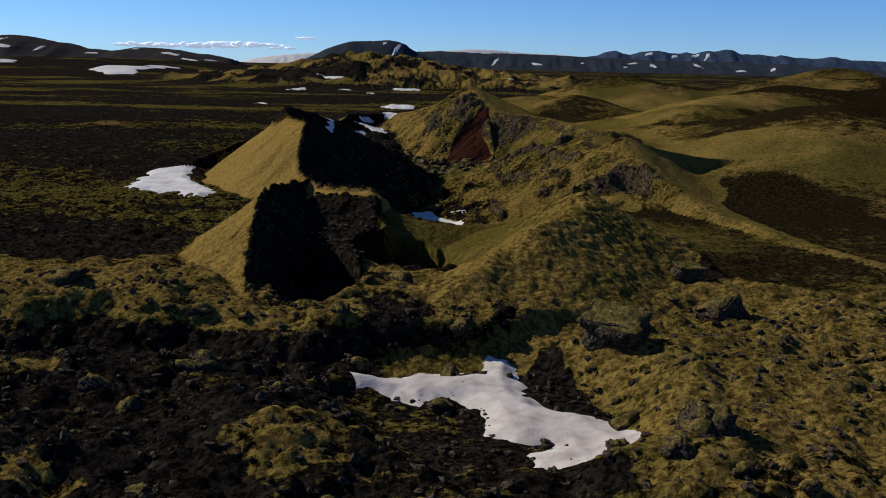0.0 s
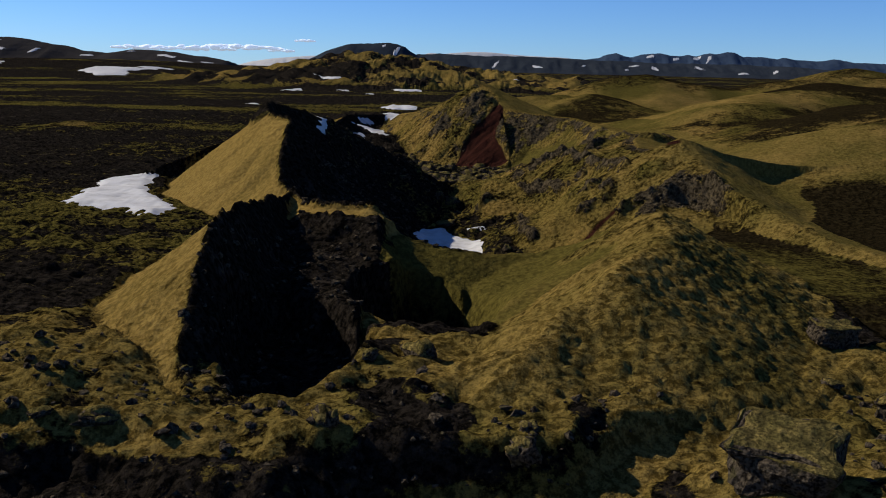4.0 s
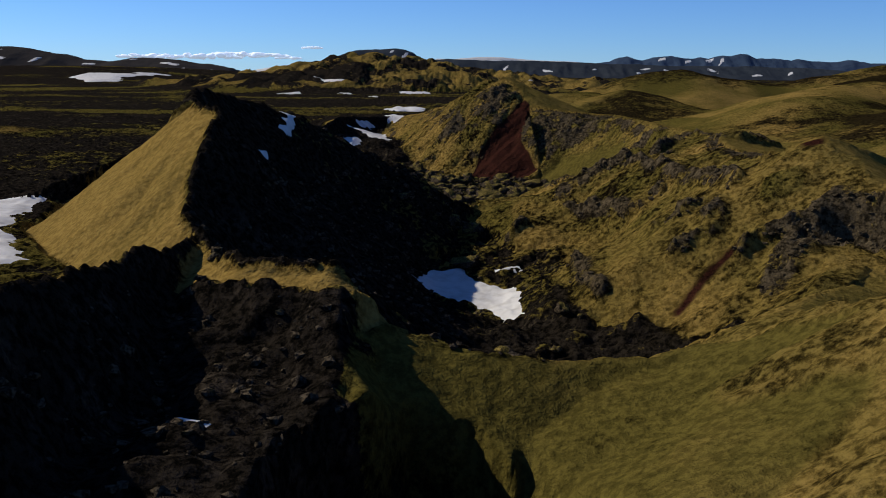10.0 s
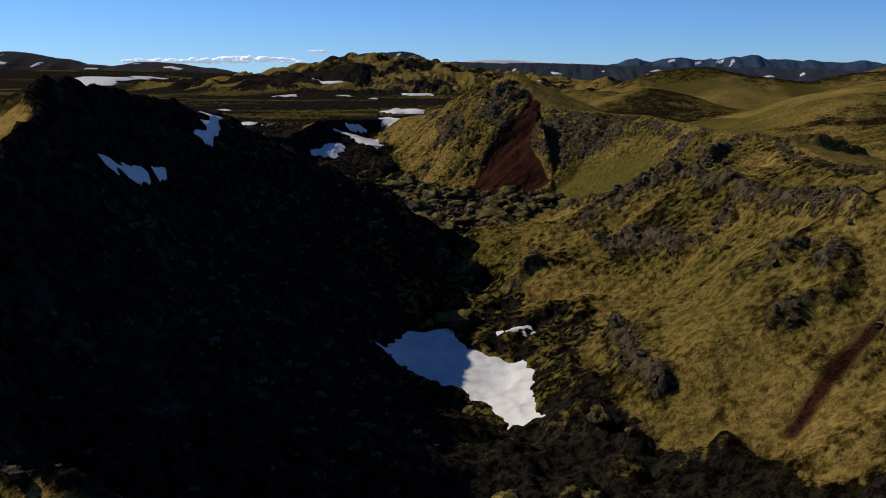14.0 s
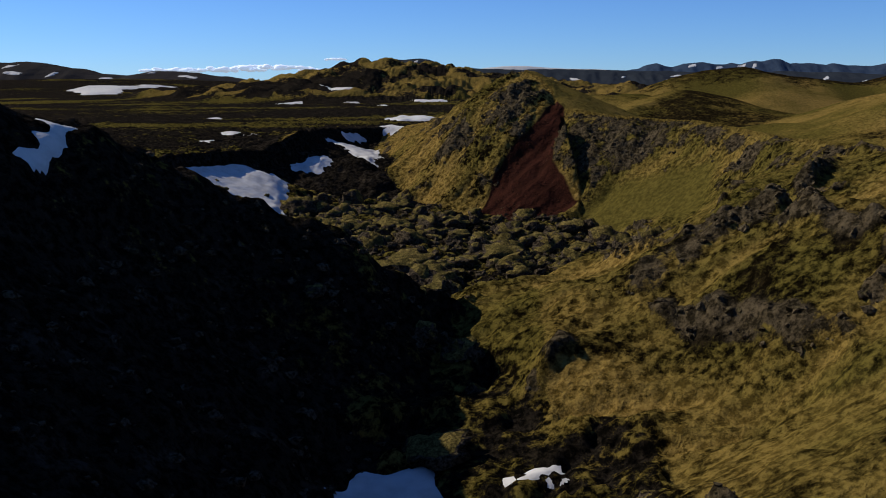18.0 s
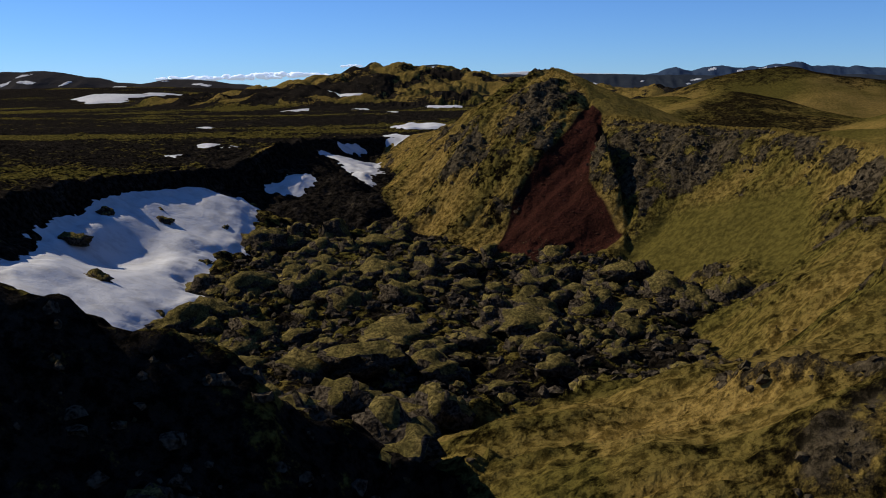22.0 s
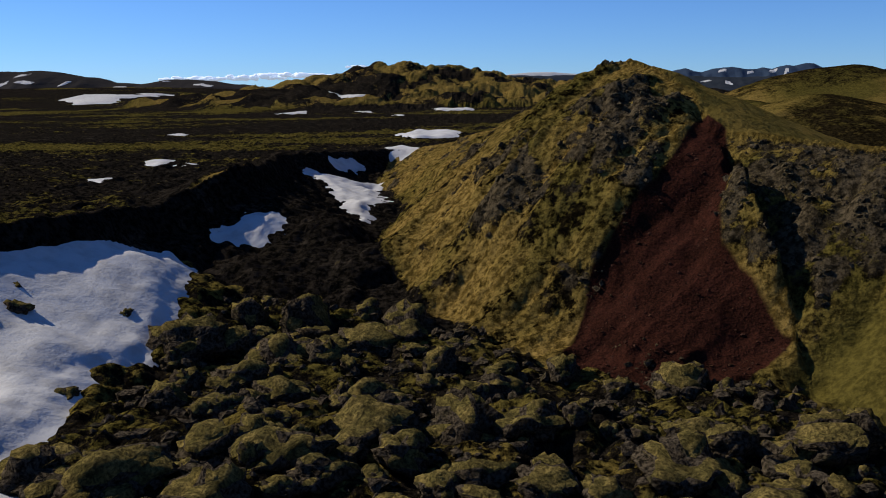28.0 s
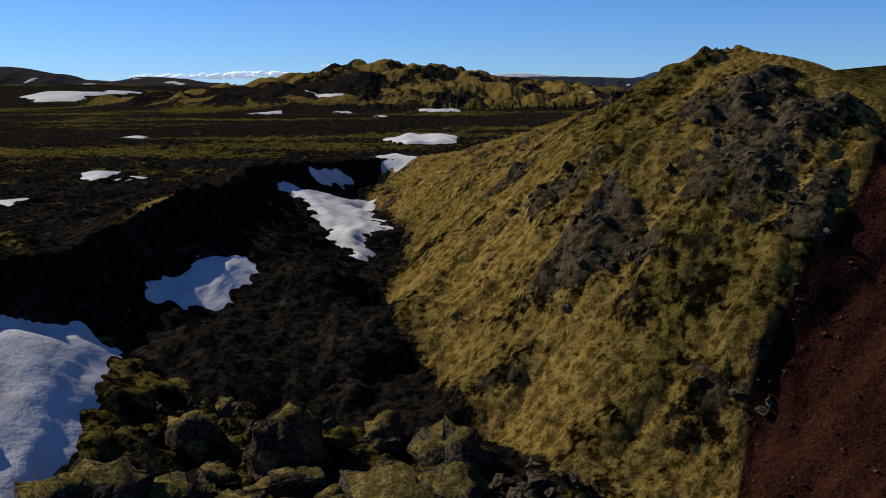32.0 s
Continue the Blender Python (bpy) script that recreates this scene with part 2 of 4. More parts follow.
EAST_RIM = [(40.3, 211, 10.8), (39.5, 222, 8.6), (38.2, 232, 7.6), (40.5, 252, 7.6), (46, 272, 7.6), (47, 290, 7.2), (44.5, 308, 6.9), (42, 324, 7.6), (38.5, 335, 8.3), (34.4, 345, 8.1), (25.9, 352, 8.7), (17.3, 359, 9.6)]
EAST_SPUR = [(38.2, 232, 7.2), (31, 242, 5.8), (24.4, 247, 4.0), (18.6, 249, 1.2), (12, 247, -2.0), (7, 243, -4.6), (3.4, 241, -8.5)]
EAST_FOLD = [(45, 277, 7.0), (31, 273, 4.0), (25, 269, 1.2), (20.4, 266, -1.4), (14.1, 261, -3.4), (8.5, 256.5, -5.0), (4.4, 257, -9.5), (1, 257, -12)]
SOUTH_EAST = [(62, 128, 0.3), (56, 145, 0.6), (51, 165, 1.4), (46.5, 186, 3.6), (43, 199, 7.0), (40.3, 211, 11.4)]
HOLLOW = [(19, 160, 2.2), (24.3, 169, 1.2), (31, 177, 0.8), (36, 186, 1.2)]
FRONT_WEST = [(-20.5, 100, -0.4), (-22, 105, 1.0), (-22.6, 110, 3.0), (-23.0, 115, 5.4), (-23.9, 120, 7.4), (-24.8, 127, 8.5), (-25.0, 134, 8.1), (-25.2, 141, 7.8), (-25.4, 152, 6.6), (-25.0, 163, 5.6), (-24.4, 171.8, 4.9)]
SADDLE = [(-12.0, 160.3, 5.0), (-8.4, 157, 1.9), (-4.3, 157, 0.9), (0, 156.5, 0.3), (4, 157, -0.1), (8, 157.5, 0.0), (12.8, 158, 0.8), (17, 153, 3.0), (22.3, 145, 7.2)]
NOSE = [(19, 160, 2.2), (22.3, 145, 7.4), (21.8, 139, 7.1), (17.5, 128, 6.6), (12.0, 117, 6.2), (8.0, 113.5, 4.4), (4.0, 107, 2.5), (0.5, 102.5, 1.1)]
LIP = [(4.0, 107, 2.3), (-2, 106, 0.9), (-6.5, 110, -0.8), (-8, 120, -1.4), (-10.8, 125.3, 0.2)]
TONGUE = [(-12.0, 160.3, 5.2), (-10.4, 152.5, 2.5), (-7.7, 145, 0.8)]
PIT_EDGE = [(-11.2, 127.4), (-8, 125.2), (-4.7, 126.2), (-0.4, 129.0), (1.2, 131.2), (2.6, 135), (2.4, 140), (0.6, 145), (-2.6, 149), (-6, 150.2), (-7.2, 146.4), (-9.1, 143), (-10.8, 138.5), (-11.5, 132)]
GASH = [(-16.8, 102.5), (-13.5, 102), (-10, 108), (-9.6, 117), (-13.5, 124), (-19, 130), (-21, 121), (-18.2, 107)]
TALUS = [(17.5, 334.7), (24.3, 338.0), (28, 335), (33.9, 327), (37, 323.3), (34, 309), (31.3, 305.5), (29.0, 318), (20.7, 323.1)]
SCREE = [(16.4, 362.5), (18.2, 359), (17.6, 353), (15.2, 348.6), (14.6, 345.2), (19.0, 337.0), (14, 333.0), (6.0, 333.5), (1.2, 341.0), (4.0, 348.8), (7.6, 352.2), (10.8, 354.6), (13.0, 357.5)]
CRAG = [(-8, 362), (-3.5, 356.5), (1.5, 355.5), (6.5, 357), (11.5, 362), (12, 370), (6, 373), (0, 369)]
BLUFF = [(16.6, 352.5), (15.2, 347.6), (17.5, 344.2), (23, 343.2), (29, 341), (31, 346), (25, 350.5)]
PIT_SNOW = [(-8.6, 223.8), (-7.6, 228), (-6.0, 231.2), (-2.2, 231.8), (-0.2, 227.8), (2.2, 225.2), (5.2, 222.5), (6.0, 219.5), (5.0, 214), (5.2, 208), (4.0, 205.6), (2.6, 209.5), (0.9, 214), (-1, 216.3), (-4.5, 220.4)]
DRIFT = [(-51.6, 326.0), (-51.4, 334.0), (-50.6, 344.0), (-47.0, 351.5), (-43.2, 359.5), (-40.0, 365.0), (-36.6, 362.0), (-35.4, 355.0), (-34.2, 347.7), (-33.4, 338.8), (-36.0, 334.3), (-33.1, 322.2), (-34.4, 317.9),
         (-29.2, 311.1), (-30.0, 300.6), (-28.0, 296.1), (-30.7, 294.2), (-29.5, 289.9), (-27.4, 281.0), (-29.5, 276.0), (-38.0, 281.0), (-45.0, 296.0), (-50.0, 315.0)]
HILL_CRESTS = [[(52, 275, 1.0), (61.8, 262, 3.7), (68.1, 252, 6.6), (74.8, 240, 9.5), (80.5, 236, 12.3), (90.1, 236, 15.3), (105, 245, 17.3), (125, 255, 16.0), (190, 270, 16.0)],
               [(78, 410, 5.0), (87.8, 365, 8.0), (101.5, 375, 13.0), (130, 425, 17.5), (160, 450, 20.3), (186, 450, 20.2), (230, 440, 16.5), (330, 440, 14)],
               [(112, 322, 10.0), (121.6, 330, 14.0), (141, 340, 17.5), (164, 350, 15.6), (230, 360, 15)],
               [(30, 505, 7.0), (40, 500, 10.7), (51, 500, 13.0), (58.5, 490, 11.4), (63, 480, 12.3), (70, 478, 14.0), (78, 470, 9.5), (84, 460, 5.0)],
               [(80, 600, 13.0), (96, 600, 17.5), (118, 600, 20.0), (140, 600, 17.0), (170, 600, 13.8), (195, 600, 19.0), (215, 610, 22.5), (300, 620, 24.0)]]


def ridge(X, Y, line, left, right, soft=0.6, head=0.0, apron=False):
    """Height of a ridge with that crest; left and right are (slope, slope of the upper part, its breadth), head the slope before its start; an apron falls from the nearest point of the crest alone. Also the side: -1 left, 1 right."""
    best = np.full(X.shape, 1e9)
    side = np.zeros(X.shape)
    crest, share = np.zeros(X.shape), np.zeros(X.shape)
    for (x0, y0, z0), (x1, y1, z1) in zip(line, line[1:]):
        dx, dy = x1 - x0, y1 - y0
        s = np.clip(((X - x0) * dx + (Y - y0) * dy) / (dx * dx + dy * dy), 0, 1)
        d = np.hypot(X - x0 - s * dx, Y - y0 - s * dy)
        near = d < best
        best = np.where(near, d, best)
        if apron:
            w = (d * d + 1.0) ** -2
            crest, share = crest + w * (z0 + s * (z1 - z0)), share + w
        side = np.where(near, np.where(dx * (Y - y0) - dy * (X - x0) > 0, -1, 1), side)
    high = np.full(X.shape, -1e3)
    (sl, ul, bl), (sr, ur, br) = left, right
    slope, upper, breadth = np.where(side < 0, sl, sr), np.where(side < 0, ul, ur), np.where(side < 0, bl, br)
    if apron:
        d = np.sqrt(best ** 2 + soft * soft) - soft
        return crest / share - upper * np.minimum(d, breadth) - slope * np.maximum(d - breadth, 0), side, best
    for (x0, y0, z0), (x1, y1, z1) in zip(line, line[1:]):
        dx, dy = x1 - x0, y1 - y0
        s = np.clip(((X - x0) * dx + (Y - y0) * dy) / (dx * dx + dy * dy), 0, 1)
        d = np.sqrt((X - x0 - s * dx) ** 2 + (Y - y0 - s * dy) ** 2 + soft * soft) - soft
        high = np.maximum(high, z0 + s * (z1 - z0) - upper * np.minimum(d, breadth) - slope * np.maximum(d - breadth, 0))
    if head:
        (x0, y0, z0), (x1, y1, z1) = line[:2]
        start = ((X - x0) * (x1 - x0) + (Y - y0) * (y1 - y0) < 0) & (np.abs(np.hypot(X - x0, Y - y0) - best) < 1e-6)
        high = np.where(start, np.minimum(high, z0 - head * best), high)
    return high, side, best


def inside(X, Y, ring):
    """Whether points lie within a closed line."""
    res = np.zeros(X.shape, bool)
    for (x0, y0, *_), (x1, y1, *_) in zip(ring, ring[1:] + ring[:1]):
        if y0 != y1:
            res ^= ((y0 > Y) != (y1 > Y)) & (X < (x1 - x0) * (Y - y0) / (y1 - y0) + x0)
    return res


def polar_distance(X, Y, line):
    """Distance in plan from a line of points."""
    best = np.full(X.shape, 1e18)
    for (x0, y0, *_), (x1, y1, *_) in zip(line, line[1:]):
        dx, dy = x1 - x0, y1 - y0
        s = np.clip(((X - x0) * dx + (Y - y0) * dy) / (dx * dx + dy * dy), 0, 1)
        best = np.minimum(best, (X - x0 - s * dx) ** 2 + (Y - y0 - s * dy) ** 2)
    return np.sqrt(best)


def within(X, Y, ring, soft):
    """1 inside a closed line, falling to 0 over soft metres outside it."""
    out = np.zeros(X.shape)
    near = (X > min(q[0] for q in ring) - soft) & (X < max(q[0] for q in ring) + soft) & (Y > min(q[1] for q in ring) - soft) & (Y < max(q[1] for q in ring) + soft)
    d = polar_distance(X[near], Y[near], ring + ring[:1])
    out[near] = step(soft, -soft, np.where(inside(X[near], Y[near], ring), -d, d))
    return out


def mound(X, Y, x, y, rx, ry, turn, height, power=1.0):
    """A rounded hill."""
    ca, sa = math.cos(radians(turn)), math.sin(radians(turn))
    u, v = ((X - x) * ca + (Y - y) * sa) / rx, (-(X - x) * sa + (Y - y) * ca) / ry
    return height * np.exp(-(u * u + v * v) ** power)


# Ground covers, by number: moss cover, golden tint, bare darkness, lump height, lump size
PLAIN, CONE_OUT, CONE_IN, FRONT_OUT, FRONT_IN, WEST_OUT, WEST_IN, EAST_OUT, EAST_IN, NOSE_IN, NOSE_OUT, FLOOR, FRONT, HILLS, LAVA, DARK, PEAK_W, PIT, SADDLE_S, SPUR, MOSSY = range(21)
# CONE_IN, FRONT_IN, SPUR, PIT: shade added to dark lava by thinning the moss
COVER = {PLAIN: (0.20, 0.22, 0.9, 0.75, 3.0), CONE_OUT: (1.0, 0.92, 0.1, 0.08, 1.0), CONE_IN: (0.0, 0.2, 1.3, 0.8, 2.2), FRONT_OUT: (0.95, 0.85, 0.2, 0.22, 1.5),
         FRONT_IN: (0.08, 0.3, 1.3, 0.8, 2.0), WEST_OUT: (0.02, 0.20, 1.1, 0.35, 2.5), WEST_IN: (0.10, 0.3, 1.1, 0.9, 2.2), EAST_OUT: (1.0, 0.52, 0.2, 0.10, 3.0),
         EAST_IN: (0.90, 0.57, 0.45, 0.32, 1.6), NOSE_IN: (0.9, 0.60, 0.25, 0.25, 2.0), NOSE_OUT: (0.95, 0.62, 0.6, 0.48, 1.5), FLOOR: (0.42, 0.35, 0.8, 1.1, 3.2),
         FRONT: (0.16, 0.35, 1.0, 1.1, 2.6), HILLS: (0.86, 0.48, 0.1, 0.12, 6.0), LAVA: (0.56, 0.70, 0.9, 5.0, 18.0), DARK: (0.1, 0.2, 1.0, 1.0, 20.0), PEAK_W: (0.88, 0.80, 0.45, 0.48, 1.6),
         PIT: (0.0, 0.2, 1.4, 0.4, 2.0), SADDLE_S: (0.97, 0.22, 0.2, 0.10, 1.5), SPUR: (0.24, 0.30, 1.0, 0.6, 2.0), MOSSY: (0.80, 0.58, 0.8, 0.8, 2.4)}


def land(X, Y, detail=True):
    """Height of the ground at points, and the number of its cover."""
    wx = X + 0.7 * fbm(X, Y, 11, 4, 5)
    wy = Y + 0.7 * fbm(X, Y, 11, 4, 9)
    away = step(0, 1, (np.hypot((X - 0) / 90, (Y - 260) / 240) - 0.9) / 0.5)
    base = 0.5 * fbm(X, Y, 60, 4, 2) * (0.3 + 0.7 * away)
    cover = np.full(X.shape, PLAIN)
    # the crater's floor and the front crater's terrace
    ring = CONE_RIM + WEST_RIM[1:] + PEAK_RIDGE[::-1][1:] + EAST_RIM[::-1][1:] + SOUTH_EAST[-2:2:-1] + HOLLOW[::-1] + [(22.3, 145, 7.4)] + SADDLE[::-1][1:-1]
    floor = inside(wx, wy, ring)
    bottom = -9.2 + 0.9 * fbm(X, Y, 16, 3, 4) - 2.0 * step(246, 232, Y) + 2.6 * step(352, 375, Y)
    base = np.where(floor, bottom, base)
    cover = np.where(floor, FLOOR, cover)
    front = inside(wx, wy, FRONT_WEST[2:-1] + CONE_RIM[3::-1] + SADDLE[1:] + [(21.8, 139, 0), (17.5, 128, 0), (12, 118, 0), (4, 121, 0), (-4.7, 123.5, 0), (-9.8, 121.5, 0), (-11.5, 112, 0), (-13, 104, 0)])
    base = np.where(front, np.where(wx < -10.6 + 0.12 * np.clip(wy - 137, 0, 30), -1.0 + 1.8 * step(-21, -17, wx) + 0.5 * fbm(X, Y, 9, 3, 6), -7.5), base)
    cover = np.where(front, FRONT_IN, cover)
    # rough mossy lava before the front crater: a black scarp, the trench below it and a hollow for the snow
    scarp = np.interp(X, [-70, -45, -30, -19, -12.5, -3, 5, 10, 18, 30, 44], [99, 97.5, 96, 95.5, 93.5, 95, 95.5, 97.5, 103, 110, 116])
    field = step(1.3, 0.95, np.hypot(X / 62, (Y - 80) / 58) + 0.22 * fbm(X, Y, 30, 3, 36))
    fore = step(1.6, -1.9, Y + 1.6 * fbm(X, Y, 9, 3, 15) - scarp) * field
    right = step(8, 20, X)
    behind = (1 - fore) * field * (~front) * step(124, 112, Y + 4 * fbm(X, Y, 18, 3, 38))
    base = base + behind * step(18, 10, X) * (0.4 + 0.9 * fbm(X, Y, 15, 4, 37) + 0.7 * step(-18, -28, X) * step(-40, -34, X))
    base = base - 1.1 * field * step(13, 19, X) * (~front) * (1 - fore) * step(140, 125, Y)
    base = base - fore * ((2.9 - 1.7 * right) + 0.8 * fbm(X, Y, 26, 3, 12))
    base = base - 1.3 * fore * (1 - right) * np.exp(-((Y - scarp + 5.5) / 3.0) ** 2)
    sag = step(1.25, 0.7, np.hypot((X - 5.5) / 14, (Y - 79) / 14)) * fore
    base = base + fore * (mound(X, Y, -12, 68, 6, 8, 10, 2.6) + mound(X, Y, -40, 83, 15, 5, -5, 1.6) + mound(X, Y, 22, 84, 7, 10, -10, 1.0) + mound(X, Y, -13, 91.5, 5, 3, 0, 2.4) + mound(X, Y, 13, 93, 4, 4, 0, 2.0) + mound(X, Y, -30, 62, 14, 6, 5, 1.2))
    base = base * (1 - sag) - 4.3 * sag
    cover = np.where((cover == PLAIN) & ((fore > 0.5) | (behind > 0.35)), FRONT, cover)
    hummock = mound(X, Y, -11, 66.5, 6.5, 6.5, 10, 1) + mound(X, Y, -42, 82, 13, 3, -5, 0.9) + mound(X, Y, -32, 59, 14, 4, 5, 0.8) + right + 0.9 * behind * step(-9, -14, X) + 0.6 * behind
    cover = np.where((cover == FRONT) & (hummock + 0.30 * fbm(X, Y, 7, 4, 39) > 0.58), MOSSY, cover)
    base = base + 1.2 * fore * (1 - sag) * (0.55 - 1.6 * np.abs(fbm(X * 0.4, Y, 12, 4, 14)))
    h = base
    def lay(line, left, right, cl, cr, soft=0.6, k=1.2, outer=0, head=0.0, apron=False):
        nonlocal h, cover
        near = (X > min(q[0] for q in line) - 75) & (X < max(q[0] for q in line) + 75) & (Y > min(q[1] for q in line) - 75) & (Y < max(q[1] for q in line) + 75)
        z, side = np.full(X.shape, -99.0), np.zeros(X.shape)
        z[near], side[near], _ = ridge(wx[near], wy[near], line, left, right, soft, head, apron)
        if outer:                                # the gentle outer side stays outside the crater
            z = np.where((side == outer) & floor, -99.0, z)
            z = np.where((side == -outer) & ~floor, -99.0, z)
        cover = np.where(z > h, np.where(side < 0, cl, cr), cover)
        h = smax(h, z, k)
    lay(SOUTH_EAST, (0.65, 0.9, 3), (0.45, 0.45, 3), NOSE_IN, EAST_OUT, 2.5)
    lay(HOLLOW, (0.95, 0.85, 3), (0.4, 0.4, 3), NOSE_IN, EAST_OUT, 1.5)
    lay(WEST_RIM, (0.38, 0.30, 3), (0.42, 1.7, 2.2), WEST_OUT, WEST_IN, 0.5, 0.8, -1, 1.6)
    cover = np.where((cover == WEST_IN) & (h < -4.8 + 0.8 * fbm(X, Y, 7, 3, 19)), FLOOR, cover)
    lay(CONE_RIM[3:], (0.82, 0.82, 4), (0.80, 1.25, 8), CONE_OUT, CONE_IN, 0.5)
    lay(CONE_RIM[:4], (1.20, 0.42, 2.6), (0.75, 1.25, 6), CONE_OUT, CONE_IN, 0.5)
    lay(CONE_SPUR, (0.8, 0.9, 4), (0.6, 0.92, 13), CONE_IN, SPUR, 0.9, apron=True)
    cover = np.where((cover == CONE_IN) & (wy > 248.5) & (X > -24), FLOOR, cover)
    lay(FRONT_WEST, (0.72, 0.8, 3), (0.8, 1.7, 4), FRONT_OUT, FRONT_IN, 0.4)
    lay(SADDLE, (0.85, 0.85, 2), (0.30, 0.50, 6), SPUR, SADDLE_S, 0.9)
    lay(NOSE, (0.46, 0.54, 6), (0.72, 0.66, 5), NOSE_OUT, NOSE_IN, 1.2)
    lay(LIP, (0.42, 0.35, 4), (0.55, 0.40, 4), NOSE_OUT, NOSE_OUT, 0.9)
    lay(TONGUE, (1.6, 1.6, 2), (1.10, 0.70, 1.5), SADDLE_S, SADDLE_S, 0.6)
    lay(EAST_SPUR, (0.60, 0.40, 13), (0.5, 0.14, 14), EAST_IN, EAST_IN, 1.5, 2.0, apron=True)
    lay(EAST_FOLD, (0.4, 0.0, 9), (0.85, 0.9, 3), EAST_IN, EAST_IN, 0.8, 2.0, apron=True)
    lay(EAST_RIM[:4], (0.82, 0.62, 8), (0.20, 0.25, 5), EAST_IN, EAST_OUT, 0.7, 1.2, 1, 0.5)
    lay(EAST_RIM[3:6], (0.80, 0.45, 13), (0.20, 0.25, 5), EAST_IN, EAST_OUT, 0.7, 1.2, 1, apron=True)
    lay(EAST_RIM[5:], (0.80, 1.3, 4), (0.20, 0.25, 5), EAST_IN, EAST_OUT, 0.7, 1.2, 1)
    lay(PEAK_RIDGE, (0.95, 0.60, 15), (0.42, 0.5, 4), PEAK_W, EAST_OUT, 1.0, 1.2, 1)
    # the chute of red cinder between the crag and the cliff
    h = h - mound(X, Y, 2, 347, 6, 5, 0, 4.0) * (cover == PEAK_W)
    basin = within(X, Y, PIT_SNOW, 3.0)
    h = h * (1 - basin) + np.minimum(h, -11.0 + 0.07 * (Y - 212)) * basin
    h = h - mound(X, Y, -33.5, 374, 6, 5, 0, 1.3) - mound(X, Y, -43.5, 321, 4.0, 10, 0, 3.2)
    chute = 0.85 * within(wx, wy, SCREE, 2.6) * (h > -9)
    slide = np.clip(11.6 - 1.02 * np.hypot(X - 16.6, Y - 360.5) + 0.25 * np.clip(352 - Y, 0, 20) ** 1.1, -9.0, 20)
    h = h * (1 - chute) + np.minimum(h, slide) * chute
    h = h + 1.3 * within(wx, wy, CRAG, 2.0) * (cover == PEAK_W) + 1.2 * within(wx, wy, BLUFF, 1.6) * np.isin(cover, (EAST_IN, PEAK_W))
    cover = np.where((cover == CONE_OUT) & (np.hypot((wx + 35.5) / 3.6, (wy - 217) / 8.5) + 0.25 * fbm(X, Y, 4, 3, 24) < 1), CONE_IN, cover)
    cover = np.where(np.isin(cover, (EAST_IN, NOSE_IN)) & (h < -8.0 + 1.6 * step(200, 185, Y) + 1.2 * fbm(X, Y, 6, 3, 22)) & (Y > 168) & (Y < 250), FLOOR, cover)
    def edge_distance(ring):                     # metres outside a closed line, negative within it
        near = (np.abs(X + 10) < 40) & (Y > 80) & (Y < 190)
        out = np.full(X.shape, 99.0)
        out[near] = np.where(inside(wx[near], wy[near], ring), -1, 1) * ridge(wx[near], wy[near], [(a, b, 0.0) for a, b in ring + ring[:1]], (0, 0, 0), (0, 0, 0))[2]
        return out

    # the deep pit, the black gash beside it and a small green hollow in the lip
    h = h - mound(X, Y, 7.6, 118.5, 2.6, 4.0, -20, 2.2)
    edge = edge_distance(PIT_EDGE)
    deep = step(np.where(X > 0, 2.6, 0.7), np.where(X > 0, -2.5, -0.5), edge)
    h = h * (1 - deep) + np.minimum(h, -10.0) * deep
    # the pit's shade is put into its cover, black and mossless
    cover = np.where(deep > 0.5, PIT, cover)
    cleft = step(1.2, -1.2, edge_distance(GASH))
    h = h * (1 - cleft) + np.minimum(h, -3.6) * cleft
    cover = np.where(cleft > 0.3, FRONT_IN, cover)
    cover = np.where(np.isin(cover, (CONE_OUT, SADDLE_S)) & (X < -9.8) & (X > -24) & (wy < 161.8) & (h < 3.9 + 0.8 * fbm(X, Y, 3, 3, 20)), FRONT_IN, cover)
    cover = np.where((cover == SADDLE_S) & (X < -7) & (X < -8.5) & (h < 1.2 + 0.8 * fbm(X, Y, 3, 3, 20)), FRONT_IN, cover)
    cover = np.where((cover == SPUR) & (Y < 168) & (X > 2.5), NOSE_IN, cover)
    # the hollow with a rock wall below the eastern summit
    r = np.hypot((wx - 36.5) / 8.5, (wy - 187) / 11.5)
    bite = step(1.0, 0.86, r)
    h = h * (1 - bite) + np.minimum(h, -1.6 + 0.14 * (wy - 178)) * bite
    cover = np.where((cover == FLOOR) & (Y + 0.5 * X > 345) & (X < -8), WEST_IN, cover)
    h = h + mound(X, Y, -24, 378, 4, 5, 20, 2.2) + mound(X, Y, -20, 369, 5, 5, 0, 2.2) + mound(X, Y, -29, 364, 4, 5, 30, 1.6)
    cover = np.where((cover == WEST_OUT) & (h > 1.4) & (Y > 374) & (Y < 392) & (X > -42), FRONT_OUT, cover)
    # smooth hills to the east, the lava hill and the dark slopes of the west
    hills = mound(X, Y, 460, 1100, 90, 60, 0, 30) + mound(X, Y, -123, 350, 10, 12, 0, 3.0)
    outside = ~(floor | front)
    for line in HILL_CRESTS:
        z, side, d = ridge(X + 3 * fbm(X, Y, 30, 3, 5), Y + 3 * fbm(X, Y, 30, 3, 6), line, (0.37, 0.32, 8), (0.37, 0.32, 8), 9.0)
        hills = smax(hills, np.where(outside, z, -9) - 0.5, 7.0)
    hills = np.clip(hills - 0.3, 0, None)
    hills = hills * (1 + 0.10 * fbm(X, Y, 40, 3, 21))
    cover = np.where((hills > 1.2) & (cover == PLAIN), HILLS, cover)
